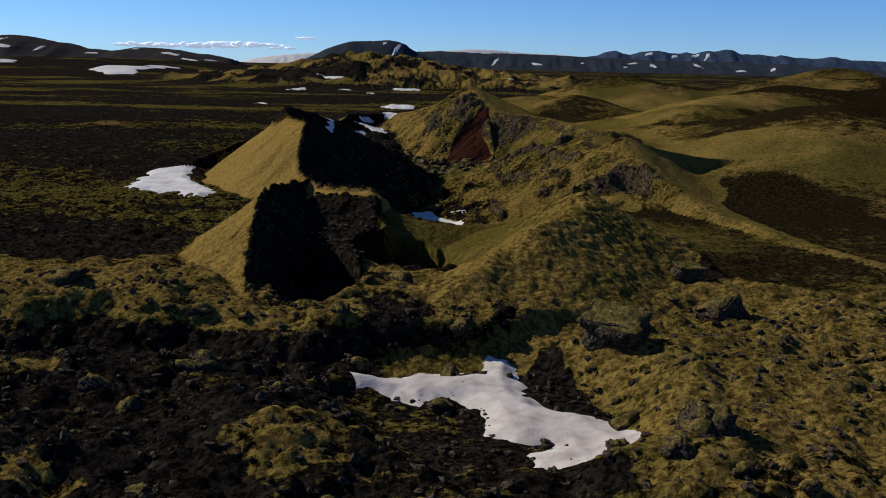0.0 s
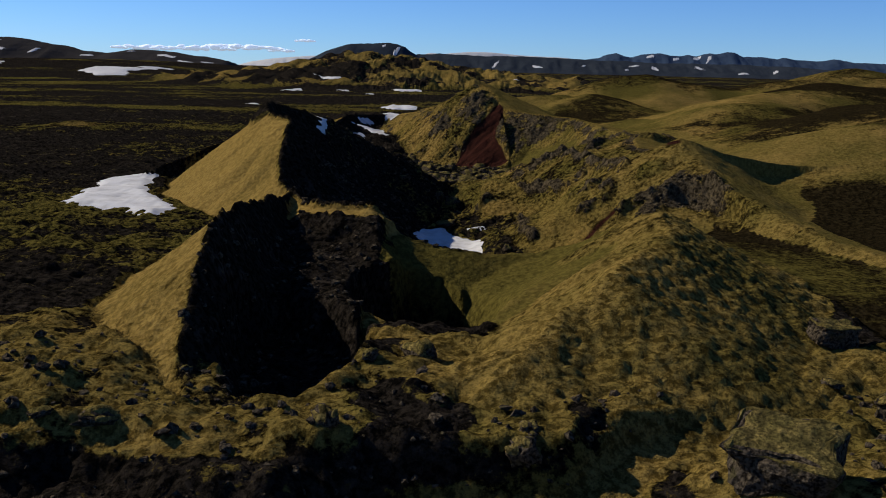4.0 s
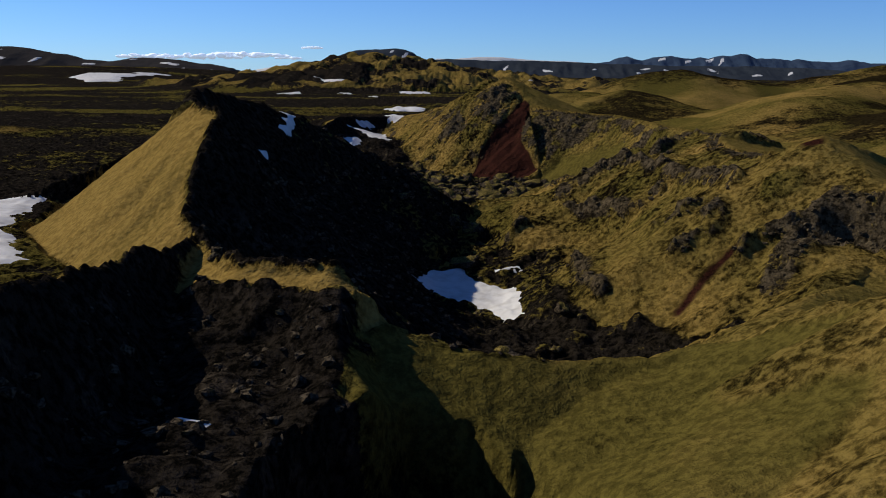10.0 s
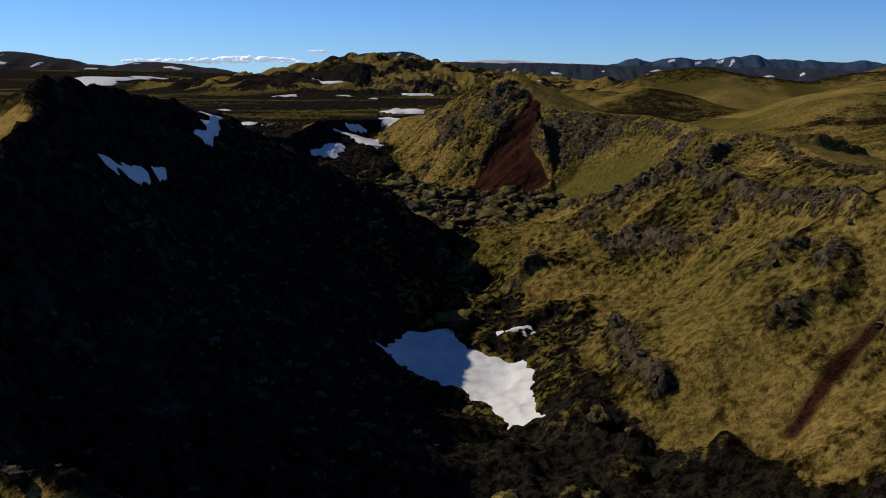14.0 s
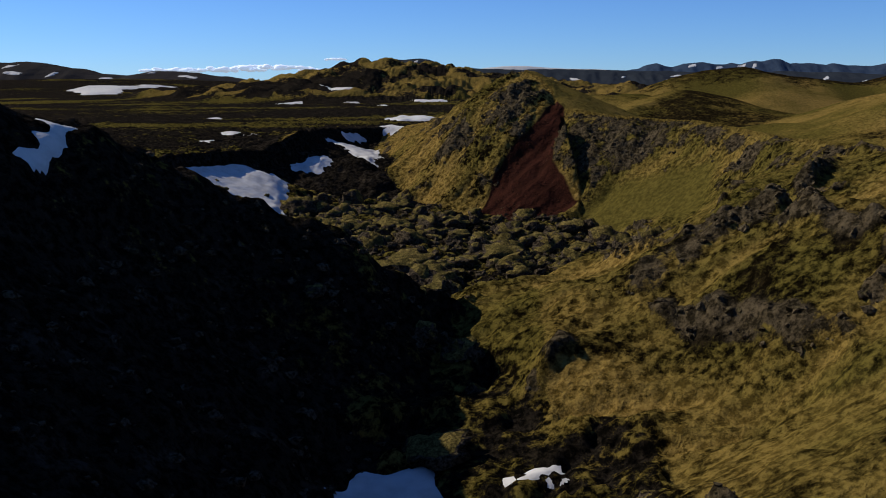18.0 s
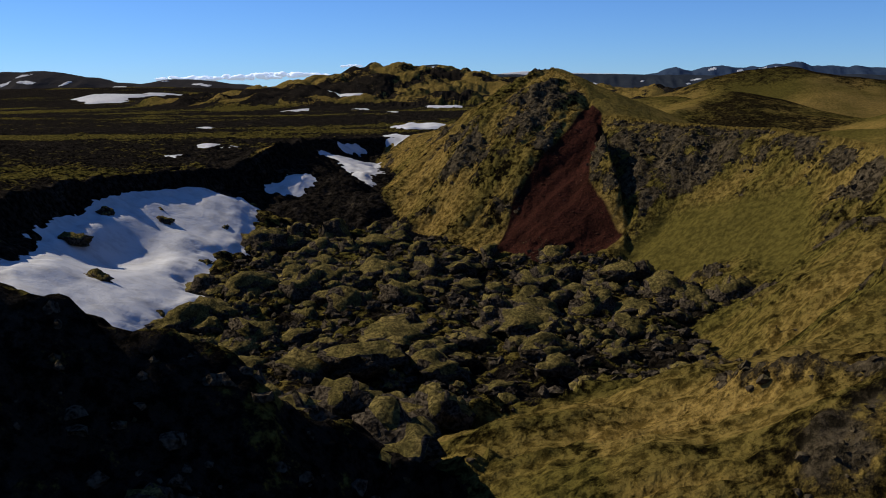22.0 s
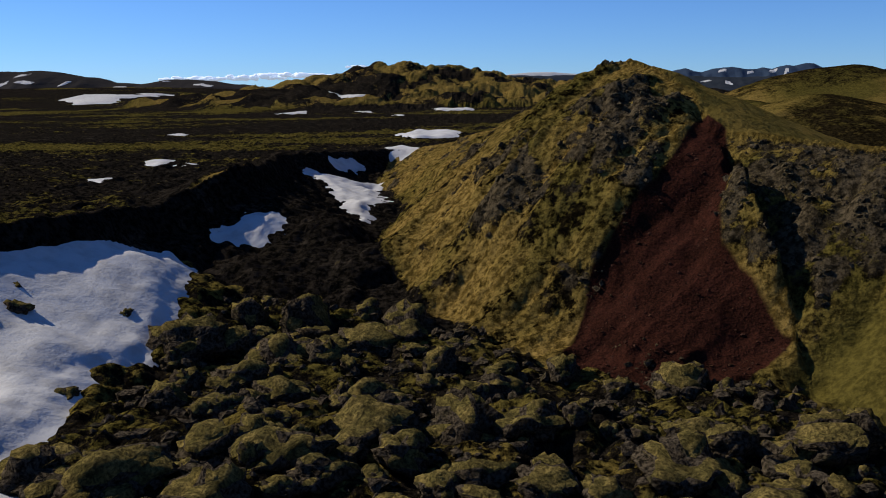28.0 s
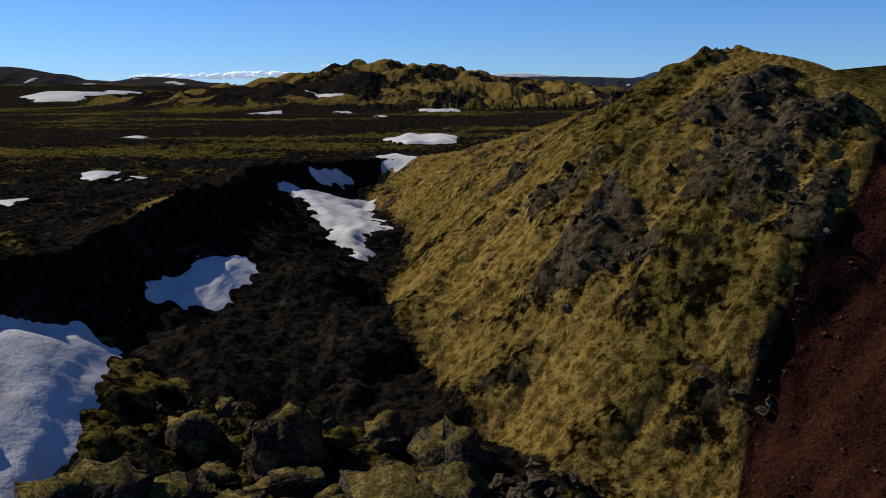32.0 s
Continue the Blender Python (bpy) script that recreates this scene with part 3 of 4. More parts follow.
    cover = np.where((cover == PLAIN) & (X + 14 * fbm(X, Y, 40, 4, 32) > 30) & (X < 400 + 90 * fbm(X, Y, 150, 3, 33)) & (Y + 16 * fbm(X, Y, 40, 4, 34) > 92 + 0.10 * X) & (Y < 700 + 90 * fbm(X, Y, 150, 3, 35)), HILLS, cover)
    lava = mound(X, Y, -90, 1010, 75, 90, 0, 17) + mound(X, Y, -150, 1000, 140, 110, 0, 6) + mound(X, Y, 40, 1010, 190, 120, 0, 9) + mound(X, Y, 10, 1020, 60, 60, 0, 6)
    cover = np.where(lava > 2.5, LAVA, cover)
    dark = mound(X, Y, -520, 1480, 330, 220, 0, 19, 1.4) + mound(X, Y, -560, 1230, 260, 130, 0, 9)
    cover = np.where(dark > 4, DARK, cover)
    h = np.where(hills > 0, smax(h, hills, np.clip(hills, 0.01, 4.0)), h) + lava + dark
    return h, cover


def spaced(lo, hi, pitch, low_end, high_end, grow):
    """Coordinates with an even pitch between lo and hi, growing outwards to the ends."""
    mid = list(np.arange(lo, hi + 1e-6, pitch))
    up, p, v = [], pitch, mid[-1]
    while v < high_end:
        p *= grow
        v += p
        up.append(v)
    down, p, v = [], pitch, mid[0]
    while v > low_end:
        p *= grow
        v -= p
        down.append(v)
    return np.array(down[::-1] + mid + up)


GX = spaced(-62, 50, 0.40, -3600, 3600, 1.03)
GY = spaced(52, 400, 0.45, -260, 4950, 1.012)
X, Y = np.meshgrid(GX, GY)
Z, C = land(X, Y)
# bare rock: outcrops, ribs across the eastern slope, cliffs below the rims
near_zone = (np.abs(X) < 75) & (Y > 40) & (Y < 500)
BX, BY = X[near_zone], Y[near_zone]
rock = np.zeros(X.shape)
patch = fbm(BX, BY, 8, 4, 61)
ribs = [[(12.8, 258.5), (18.8, 251.1), (24.6, 246.9), (43.0, 287.9)], [(43.0, 287.9), (45.5, 269.6), (52.9, 268.1)], [(14.9, 247.6), (19.5, 247.6), (23.6, 245.4)], [(14.5, 244.3), (19.7, 237.9), (23.1, 231.5)], [(23.9, 243.5), (28.6, 233.7), (31.7, 224.7), (30.2, 212.1)], [(28.8, 210.5), (26.3, 210.7), (21.1, 212.4)], [(27.2, 210.7), (26.2, 203.3)], [(12.6, 215.7), (13.0, 207.4), (12.7, 203.4)], [(5.8, 240.1), (7.5, 241.3)], [(22.4, 203.4), (24.2, 204.1)], [(29, 199), (34, 200), (39, 198.5), (43.5, 194)]]
bare, spine = np.zeros(BX.shape), np.zeros(BX.shape)
for rib in ribs:
    d = polar_distance(BX + 1.2 * patch, BY + 1.2 * fbm(BX, BY, 5, 3, 62), rib)
    spine = np.maximum(spine, 0.9 * np.exp(-(d / 1.2) ** 2) * step(-1.0, 0.1, fbm(BX, BY, 4, 3, 69)))
    bare = np.maximum(bare, np.exp(-(d / 1.15) ** 2) * step(-0.9, -0.2, fbm(BX, BY, 3, 3, 66)))
CLIFFS = [CRAG, BLUFF, [(13.3, 345), (16.9, 352.2), (24.0, 354.2), (30.0, 347.5), (35, 338), (31, 337), (22, 341), (15.5, 343)]]
for ring in CLIFFS:
    bare = np.maximum(bare, within(BX + 1.5 * patch, BY, ring, 1.5) * step(-0.6, 0.15, fbm(BX, BY, 3.5, 4, 67)))
bare = np.maximum(bare, np.exp(-(polar_distance(BX, BY, EAST_RIM[1:]) / 2.4) ** 2) * step(-0.8, -0.1, patch) * (C[near_zone] == EAST_IN))
rim_d = polar_distance(BX + 1.5 * patch, BY, EAST_RIM[5:])
band = step(11.5 + 4 * patch, 5.0, rim_d) * step(0.4, 1.6, rim_d) * (C[near_zone] == EAST_IN) * step(286, 298, BY)
gully = np.abs(fbm(BX * 0.7 + BY * 0.7, 0.25 * (BY - BX), 6, 3, 70))
bare = np.maximum(bare, band * step(0.22, 0.48, gully) * step(-0.7, 0.0, fbm(BX, BY, 3.2, 4, 72)))
bite = np.hypot((BX - 36.5) / 8.5, (BY - 187) / 11.5)
bare = np.maximum(bare, step(0.62, 0.8, bite) * step(1.12, 1.0, bite) * step(188, 192, BY))
wall = np.isin(C[near_zone], (EAST_IN, PEAK_W))
bare = np.maximum(bare, 0.9 * step(0.72 - 0.43 * step(285, 305, BY), 0.95, fbm(BX, BY, 4.5, 4, 68)) * wall)
talus = within(BX + 0.8 * patch, BY, TALUS, 1.5)
bare = bare * (1 - talus)
rock[near_zone] = bare
smooth = np.zeros(X.shape)
smooth[near_zone] = talus
crag = np.zeros(X.shape)
flat_top = step(0.5, 4.0, polar_distance(BX, BY, PEAK_RIDGE)) * step(0.3, 3.0, polar_distance(BX, BY, EAST_RIM))
crag[near_zone] = spine * (1 - talus) + bare * flat_top * (0.25 + 0.9 * np.abs(fbm(BX, BY, 4.0, 4, 63)) + 0.5 * fbm(BX, BY * 0.6, 2.0, 3, 64)) + 0.35 * wall * (1 - bare) * np.abs(fbm(BX, BY, 6.0, 4, 65))
# red cinder: the scree under the rim, a knoll behind the summit, a streak on the eastern slope
RED = np.zeros(X.shape)
red = within(BX + 0.5 * patch, BY, SCREE, 0.9)
red = np.maximum(red, within(BX, BY, [(0, 392), (3, 399), (0, 415), (-3, 408), (-2, 396)], 1.5))
red = np.maximum(red, 0.62 * np.exp(-(polar_distance(BX, BY, [(27.2, 199.1), (24.4, 197.9), (20.8, 195.3)]) / 1.0) ** 2))
red = np.maximum(red, 0.7 * np.exp(-(np.hypot(BX - 39.3, BY - 210) / 2.0) ** 2))
RED[near_zone] = red

table = np.array([COVER[k] for k in range(21)])
Q = table[C]                                   # per point: moss, gold, dark, lump height, lump size
for _ in range(2):                             # soften the borders between covers
    Q[1:-1, 1:-1] = (Q[1:-1, 1:-1] * 2 + Q[:-2, 1:-1] + Q[2:, 1:-1] + Q[1:-1, :-2] + Q[1:-1, 2:]) / 6
small = lumps(X, Y, 1.15, 3)
mid_l = lumps(X + 0.6 * fbm(X, Y, 3, 2, 8), Y, 2.3, 13)
big = lumps(X + 1.2 * fbm(X, Y, 6, 2, 7), Y + 1.2 * fbm(X, Y, 6, 2, 17), 4.6, 23)
huge = lumps(X + 5 * fbm(X, Y, 25, 2, 7), Y + 5 * fbm(X, Y, 25, 2, 17), 18, 33)
drift = np.zeros(X.shape)
drift[near_zone] = np.maximum(within(BX, BY, DRIFT, 1.0), within(BX, BY, PIT_SNOW, 1.0))
amp = Q[..., 3] * (1 - 0.8 * drift) * (1 - 0.85 * smooth) * (1 - 0.75 * step(1.2, 0.8, np.hypot((X - 5.5) / 14, (Y - 79) / 15)))
bumps = np.where(amp < 2, amp * (np.where(Q[..., 4] > 1.9, 0.35, 0.8) * small + 0.55 * mid_l + 0.85 * big * (Q[..., 4] > 1.9) + 0.40 * fbm(X, Y, 5, 4, 41)), amp * (1.2 * huge + 0.9 * lumps(X, Y, 36, 37) + 0.25 * big))
# rills down the fall line of the long slopes
rills = np.zeros(X.shape)
for kinds, ux, uy in (((PEAK_W,), -0.45, 0.89), ((EAST_IN, NOSE_IN), 0.15, 0.99), ((CONE_OUT, FRONT_OUT), -0.5, 0.87)):
    along, down = ux * X + uy * Y, uy * X - ux * Y
    sel = np.isin(C, kinds) & near_zone
    rills[sel] = (np.abs(fbm(along[sel] + 0.6 * fbm(X[sel], Y[sel], 7, 2, 81), 0.16 * down[sel], 3.2, 4, 80)) * (0.35 if kinds[0] == CONE_OUT else 1.0) + (1.3 * np.abs(fbm(along[sel] + 1.5 * fbm(X[sel], Y[sel], 12, 2, 83), 0.22 * down[sel], 9.0, 3, 82)) if kinds[0] != CONE_OUT else 0))
rills[near_zone] *= 0.25 + 0.75 * flat_top
rills = rills * (1 - 0.8 * smooth)
Z = Z + np.where(np.isin(C, (EAST_IN, PEAK_W)), 0.85, 0.5) * (rills - 0.9 * (rills > 0)) + bumps * (1 - 0.9 * step(0.2, 0.8, RED)) + crag + 0.05 * fbm(X, Y, 1.2, 2, 51)
rough = np.isin(C, (FLOOR, FRONT, NOSE_OUT, SPUR, PLAIN, MOSSY))
field = np.isin(C, (PLAIN, DARK, HILLS))
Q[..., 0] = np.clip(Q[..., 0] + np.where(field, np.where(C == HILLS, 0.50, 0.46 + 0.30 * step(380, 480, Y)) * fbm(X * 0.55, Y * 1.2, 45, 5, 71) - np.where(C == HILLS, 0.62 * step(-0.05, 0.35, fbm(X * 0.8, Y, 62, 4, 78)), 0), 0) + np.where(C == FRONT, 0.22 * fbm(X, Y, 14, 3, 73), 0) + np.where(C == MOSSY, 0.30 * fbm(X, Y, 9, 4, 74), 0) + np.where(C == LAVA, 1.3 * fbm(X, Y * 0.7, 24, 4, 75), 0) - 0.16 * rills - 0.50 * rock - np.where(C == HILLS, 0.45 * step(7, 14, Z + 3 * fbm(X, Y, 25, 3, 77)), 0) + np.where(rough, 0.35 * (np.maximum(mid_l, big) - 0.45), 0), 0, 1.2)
Q[..., 1] = np.where(np.isin(C, (PEAK_W, EAST_IN)), Q[..., 1] + 0.34 * (0.60 - rills), Q[..., 1]) + np.where(C == HILLS, 0.5 * fbm(X, Y, 28, 4, 79), 0)
Q[..., 1] = Q[..., 1] - np.where(C == EAST_IN, 0.12 * step(282, 300, Y), 0)
southern = np.isin(C, (EAST_IN, NOSE_IN)) * step(168, 178, Y) * step(256, 236, Y)
Q[..., 1] = (Q[..., 1] - 0.06 * southern) * (1 - 0.75 * smooth)
Q[..., 0] = Q[..., 0] - 0.05 * southern + 0.15 * smooth
Q[..., 0] = Q[..., 0] - 0.22 * (C == FLOOR) * step(215, 200, Y)
Q[..., 1] = Q[..., 1] + 0.24 * (C == EAST_IN) * step(226, 236, Y) * step(264, 254, Y) * (X > 6)
Q[..., 2] = Q[..., 2] + 1.0 * rock
calm = np.maximum(step(0.42, 0.12, Q[..., 3]) * (1 - rock), np.maximum(RED, smooth))
stone = rock * np.isin(C, (EAST_IN, PEAK_W, EAST_OUT, NOSE_IN))
NX, NY = len(GX), len(GY)
slope_y, slope_x = np.gradient(Z, GY, GX)
NORMALS = np.stack([-slope_x, -slope_y, np.ones(Z.shape)], -1)
NORMALS /= np.linalg.norm(NORMALS, axis=-1, keepdims=True)


def ground_at(x, y, zs=None):
    """Height of the finished ground at points."""
    zs = Z if zs is None else zs
    x, y = np.asarray(x, float), np.asarray(y, float)
    i, j = np.clip(np.searchsorted(GX, x) - 1, 0, NX - 2), np.clip(np.searchsorted(GY, y) - 1, 0, NY - 2)
    u, v = (x - GX[i]) / (GX[i + 1] - GX[i]), (y - GY[j]) / (GY[j + 1] - GY[j])
    return (zs[j, i] * (1 - u) + zs[j, i + 1] * u) * (1 - v) + (zs[j + 1, i] * (1 - u) + zs[j + 1, i + 1] * u) * v


def sheet(name, mask, material):
    """The faces of the ground under mask as one mesh object."""
    iy, ix = np.nonzero(mask)
    quads = np.stack([iy * NX + ix, iy * NX + ix + 1, (iy + 1) * NX + ix + 1, (iy + 1) * NX + ix], 1)
    used, flat = np.unique(quads, return_inverse=True)
    me = bpy.data.meshes.new(name)
    me.vertices.add(len(used))
    co = np.stack([X.ravel()[used], Y.ravel()[used], Z.ravel()[used]], 1)
    me.vertices.foreach_set("co", co.astype(np.float32).ravel())
    n = len(quads)
    me.loops.add(n * 4)
    me.loops.foreach_set("vertex_index", flat.ravel().astype(np.int32))
    me.polygons.add(n)
    me.polygons.foreach_set("loop_start", np.arange(0, n * 4, 4, dtype=np.int32))
    me.polygons.foreach_set("use_smooth", np.ones(n, bool))
    me.update(calc_edges=True)
    me.validate()
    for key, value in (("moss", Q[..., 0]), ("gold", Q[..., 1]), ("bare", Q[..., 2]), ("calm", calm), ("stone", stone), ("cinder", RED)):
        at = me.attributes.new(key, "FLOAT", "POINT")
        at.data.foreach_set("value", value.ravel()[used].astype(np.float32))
    me.materials.append(material)
    me.normals_split_custom_set_from_vertices(NORMALS.reshape(-1, 3)[used].tolist())
    return new(name, me)


def thing(name, label, category, place):
    ob = new(name)
    ob.location = place
    return tagged(ob, label, category)


taken = np.zeros(C.shape, bool)


def piece(name, mask, owner, label=""):
    """A stretch of the ground's surface as a part of a landform."""
    global taken
    mask = mask & ~taken
    taken |= mask
    ob = sheet(name, mask[:-1, :-1], GROUND)
    ob.parent = owner
    ob.matrix_parent_inverse = Matrix.Translation(owner.location).inverted()
    return tagged(ob, label)


cone = thing("cinder_cone", "steep cinder cone with golden moss outside and a black inner wall", "volcanic cone", (-33, 210, 0))
piece("outer_slope", C == CONE_OUT, cone, "smooth golden moss slope")
piece("inner_wall", C == CONE_IN, cone, "steep black lava wall")
crater = thing("moss_crater", "mossy crater with a sunlit rim round a deep dark pit", "crater", (-5, 130, 0))
piece("outer_slope", (C == FRONT_OUT) & (Y < 250), crater, "golden mossy outer slope")
piece("inner_wall", C == FRONT_IN, crater, "dark rocky inner wall and ledge, blackened further for its shade")
piece("pit", C == PIT, crater, "deep pit, its shade put into a black cover")
piece("saddle", (C == SADDLE_S) & (Y < 175), crater, "smooth olive grass slope")
piece("lip", (C == NOSE_OUT) & (Y < 165), crater, "rough mossy lava lip")
piece("shoulder", (C == NOSE_IN) & (Y < 165), crater, "golden grassy shoulder")
summit = thing("summit_ridge", "craggy mossy summit with dark rock and red cinder", "hill", (12, 379, 0))
piece("scree", (RED > 0.45) & (Y > 325) & (Y < 375), summit, "dark red cinder scree")
piece("mossy_slope", C == PEAK_W, summit, "golden mossy slope")
piece("back_slope", (C == EAST_OUT) & (Y > 356) & (X < 60) & (Z > 1), summit, "smooth yellow-green grass slope")
wall = thing("crater_wall", "mossy crater wall with ribs of bare grey rock", "crater wall", (34, 260, 0))
piece("inner_slope", C == EAST_IN, wall, "olive and golden moss slope")
piece("outer_slope", (C == EAST_OUT) & (X < 75), wall, "smooth grass slope")
piece("spur", C == SPUR, wall, "shaded mossy spur")
cliff = thing("crater_cliff", "black lava cliff along the edge of the plain", "cliff", (-50, 330, 0))
piece("cliff_face", C == WEST_IN, cliff)
piece("knoll", C == FRONT_OUT, cliff, "small golden moss knoll")
hill = thing("grassy_hill", "smooth olive grassy hill with a rounded crest", "hill", (100, 245, 0))
piece("slope", (C == HILLS) & (Z > 2.0) & (Y < 300) & (X > 50), hill)
hill = thing("grassy_hill", "smooth brown and olive hill behind the valley", "hill", (150, 430, 0))
piece("slope", (C == HILLS) & (Z > 2.5) & (Y >= 300) & (Y < 470) & (X > 70), hill)
hill = thing("grassy_hill", "bright yellow-green rounded knoll", "hill", (60, 490, 0))
piece("slope", (C == HILLS) & (Z > 2.5) & (Y >= 440) & (Y < 540) & (X > 25), hill)
hill = thing("lava_hill", "lumpy moss-covered lava hill behind the dark plain", "hill", (-80, 980, 0))
piece("slope", C == LAVA, hill)
hill = thing("dark_hill", "bare dark slope at the edge of the plain", "hill", (-480, 1500, 0))
piece("slope", C == DARK, hill)
ground = tagged(sheet("ground", ~taken[:-1, :-1], GROUND), "dark lava plain with streaks of moss and boulder-strewn crater floor", "ground", kind="structure")


# ---------------------------------------------------------------- snow patches
def grid_mesh(name, xs, ys, zs, keep, material):
    """A mesh over a grid of points, of the faces that are kept."""
    iy, ix = np.nonzero(keep)
    n = xs.shape[1]
    quads = np.stack([iy * n + ix, iy * n + ix + 1, (iy + 1) * n + ix + 1, (iy + 1) * n + ix], 1)
    used, flat = np.unique(quads, return_inverse=True)
    me = bpy.data.meshes.new(name)
    co = np.stack([xs.ravel()[used], ys.ravel()[used], zs.ravel()[used]], 1)
    me.from_pydata(co.tolist(), [], flat.reshape(-1, 4).tolist())
    me.polygons.foreach_set("use_smooth", np.ones(len(quads), bool))
    me.materials.append(material)
    return new(name, me)


def snow(ring, label, pitch=0.3, thick=0.35, ragged=0.5, blur=1.2, seed=1, material=None, swell=0.0):
    """A patch of snow that fills the ground inside a closed line."""
    px, py = [q[0] for q in ring], [q[1] for q in ring]
    xs, ys = np.meshgrid(np.arange(min(px) - 2 * pitch - ragged, max(px) + 2 * pitch + ragged, pitch), np.arange(min(py) - 2 * pitch - ragged, max(py) + 2 * pitch + ragged, pitch))
    d = polar_distance(xs, ys, ring + ring[:1])
    d = np.where(inside(xs, ys, ring), d, -d) + ragged * fbm(xs, ys, 6 * ragged, 4, seed)
    zs = sum(ground_at(xs + blur * a, ys + blur * b) for a in (-1, 0, 1) for b in (-1, 0, 1)) / 9
    zs = np.maximum(zs, ground_at(xs, ys) - thick)
    zs = zs + thick * np.clip(d / (2.5 * thick + pitch), -1.2, 1) + 0.12 * thick * fbm(xs, ys, 4, 3, seed + 3) + swell * step(0.5, 4.0, d) * (0.4 + np.abs(fbm(xs + 0.3 * ys, 0.5 * ys, 11, 3, seed + 5)))
    lower = (d > -1.2 * thick - pitch)
    keep = lower[:-1, :-1] & lower[1:, 1:] & lower[:-1, 1:] & lower[1:, :-1]
    return tagged(grid_mesh("snow_patch", xs, ys, zs, keep, material or SNOW), label, "snow patch", "snow patches")


snow([(-9.1, 85.8), (-7.3, 87.9), (-1.2, 90.5), (5.1, 90.1), (6.1, 92.7), (7.5, 93.0), (8.7, 86.2), (9.7, 82.4), (13.8, 80.1), (15.5, 77.9), (16.4, 74.7), (16.8, 72.4), (15.9, 69.9), (12.0, 68.4), (8.1, 68.8), (7.4, 71.3), (9.5, 73.1), (6.2, 73.5), (4.7, 75.9), (4.1, 80.6), (2.7, 83.4), (0.5, 83.3), (-1.5, 81.4), (-4.2, 83.4), (-6.9, 84.0), (-8.6, 84.5)], "dirty white snow patch lying in a hollow of the lava", 0.25, 0.7, 0.35, 1.6, 1, DIRTY_SNOW)
snow(PIT_SNOW, "white snow patch on the narrow crater floor", 0.25, 0.5, 0.3, 1.2, 2)
snow([(3.0, 229.2), (6.0, 230.8), (6.4, 229.2), (3.6, 228.2)], "small snow remnant between boulders", 0.25, 0.35, 0.25, 0.8, 3)
snow([(-0.2, 187.5), (1.7, 185.8), (2.6, 182.3), (1.0, 180.7)], "small snow remnant below the saddle", 0.25, 0.35, 0.25, 0.8, 4)
snow([(7.0, 187.4), (8.8, 186.4), (8.3, 184.8), (7.2, 185.5)], "small snow remnant on the crater floor", 0.2, 0.3, 0.2, 0.6, 5)
snow([(-63.0, 187.5), (-64.5, 198), (-67.1, 213.8), (-64.5, 226), (-61.4, 232.4), (-58.5, 219), (-54.5, 203), (-50.3, 194.5), (-43.1, 183.0), (-46.4, 178.2), (-51, 181.5), (-55.9, 183.7)], "broad snow patch at the foot of the cone", 0.4, 0.5, 0.8, 1.5, 6)
snow([(-29.6, 239.6), (-27.6, 240.6), (-27.0, 238.6), (-27.6, 235.2), (-28.4, 234.6), (-28.4, 238.0)], "snow streak under the cone's rim", 0.25, 0.4, 0.25, 0.8, 7)
snow([(-30.6, 213.0), (-29.4, 218.0), (-28.3, 222.8), (-28.8, 218.0), (-29.8, 213.5)], "thin snow streak on the dark inner wall", 0.15, 0.25, 0.08, 1.0, 8)
snow(DRIFT,
     "large drift of snow down the shaded crater wall", 0.35, 0.6, 0.7, 1.8, 9, swell=0.6)
snow([(-18.6, 142.4), (-17.6, 143.6), (-16.2, 142.6), (-17.0, 141.2)], "small snow remnant in the shade of the crater wall", 0.2, 0.3, 0.25, 0.8, 13)
snow([(15.0, 281.8), (16.8, 281.4), (17.4, 278.0), (15.9, 278.4)], "small snow remnant between the boulders", 0.2, 0.35, 0.2, 0.8, 14)
snow([(-38.0, 373.0), (-35.5, 378.0), (-32.2, 379.6), (-30.2, 377.4), (-31.6, 373.0), (-34.3, 371.6)], "rounded snow pillow on a ledge of black lava", 0.25, 0.7, 0.25, 1.4, 10)
snow([(-42.2, 449), (-38.7, 453), (-36.0, 454.8), (-32.7, 457.7), (-28.8, 459.7), (-29.4, 450.0), (-23.3, 425.7), (-24.7, 405), (-28.5, 412), (-33.7, 424.1), (-38, 438)], "snow drift in a bowl of dark lava", 0.4, 0.9, 0.5, 2.2, 11)
snow([(-42.2, 460), (-37.3, 470), (-34.0, 469), (-37.8, 461)], "snow strip on the edge of the bowl", 0.4, 0.5, 0.4, 1.2, 12)
for n, ring in enumerate(([(-35.3, 548), (-31.5, 572), (-15.3, 562), (-16.6, 531.7), (-28.0, 522.6)], [(-33.0, 480), (-26.2, 484), (-20.2, 478), (-26.8, 474)], [(-45, 843), (-20, 845), (-19, 828), (-40, 818)],
                          [(-132, 797), (-120, 828), (-114, 800), (-122, 793)], [(-72, 440), (-65.8, 442), (-66.7, 433)], [(-64.0, 434), (-59.0, 440), (-60, 430)], [(-67.5, 406), (-64, 409), (-64, 402)],
                          [(-120, 898), (-91, 885), (-96, 876)], [(56, 936), (72, 949), (69, 927)], [(-90, 812), (-80, 822), (-78, 808)], [(-62, 760), (-54, 765), (-54, 755)], [(-112, 560), (-104, 566), (-103, 556)])):
    snow(ring, "flat snow remnant on the dark lava plain", 0.8, 0.6, 0.7, 1.0, 20 + n)
snow([(-430, 1160), (-436, 1212), (-401, 1236), (-361, 1256), (-372, 1222), (-380, 1190), (-367, 1123), (-392, 1107)], "wide snowfield on the dark western slope", 4, 2.0, 5, 6, 40)
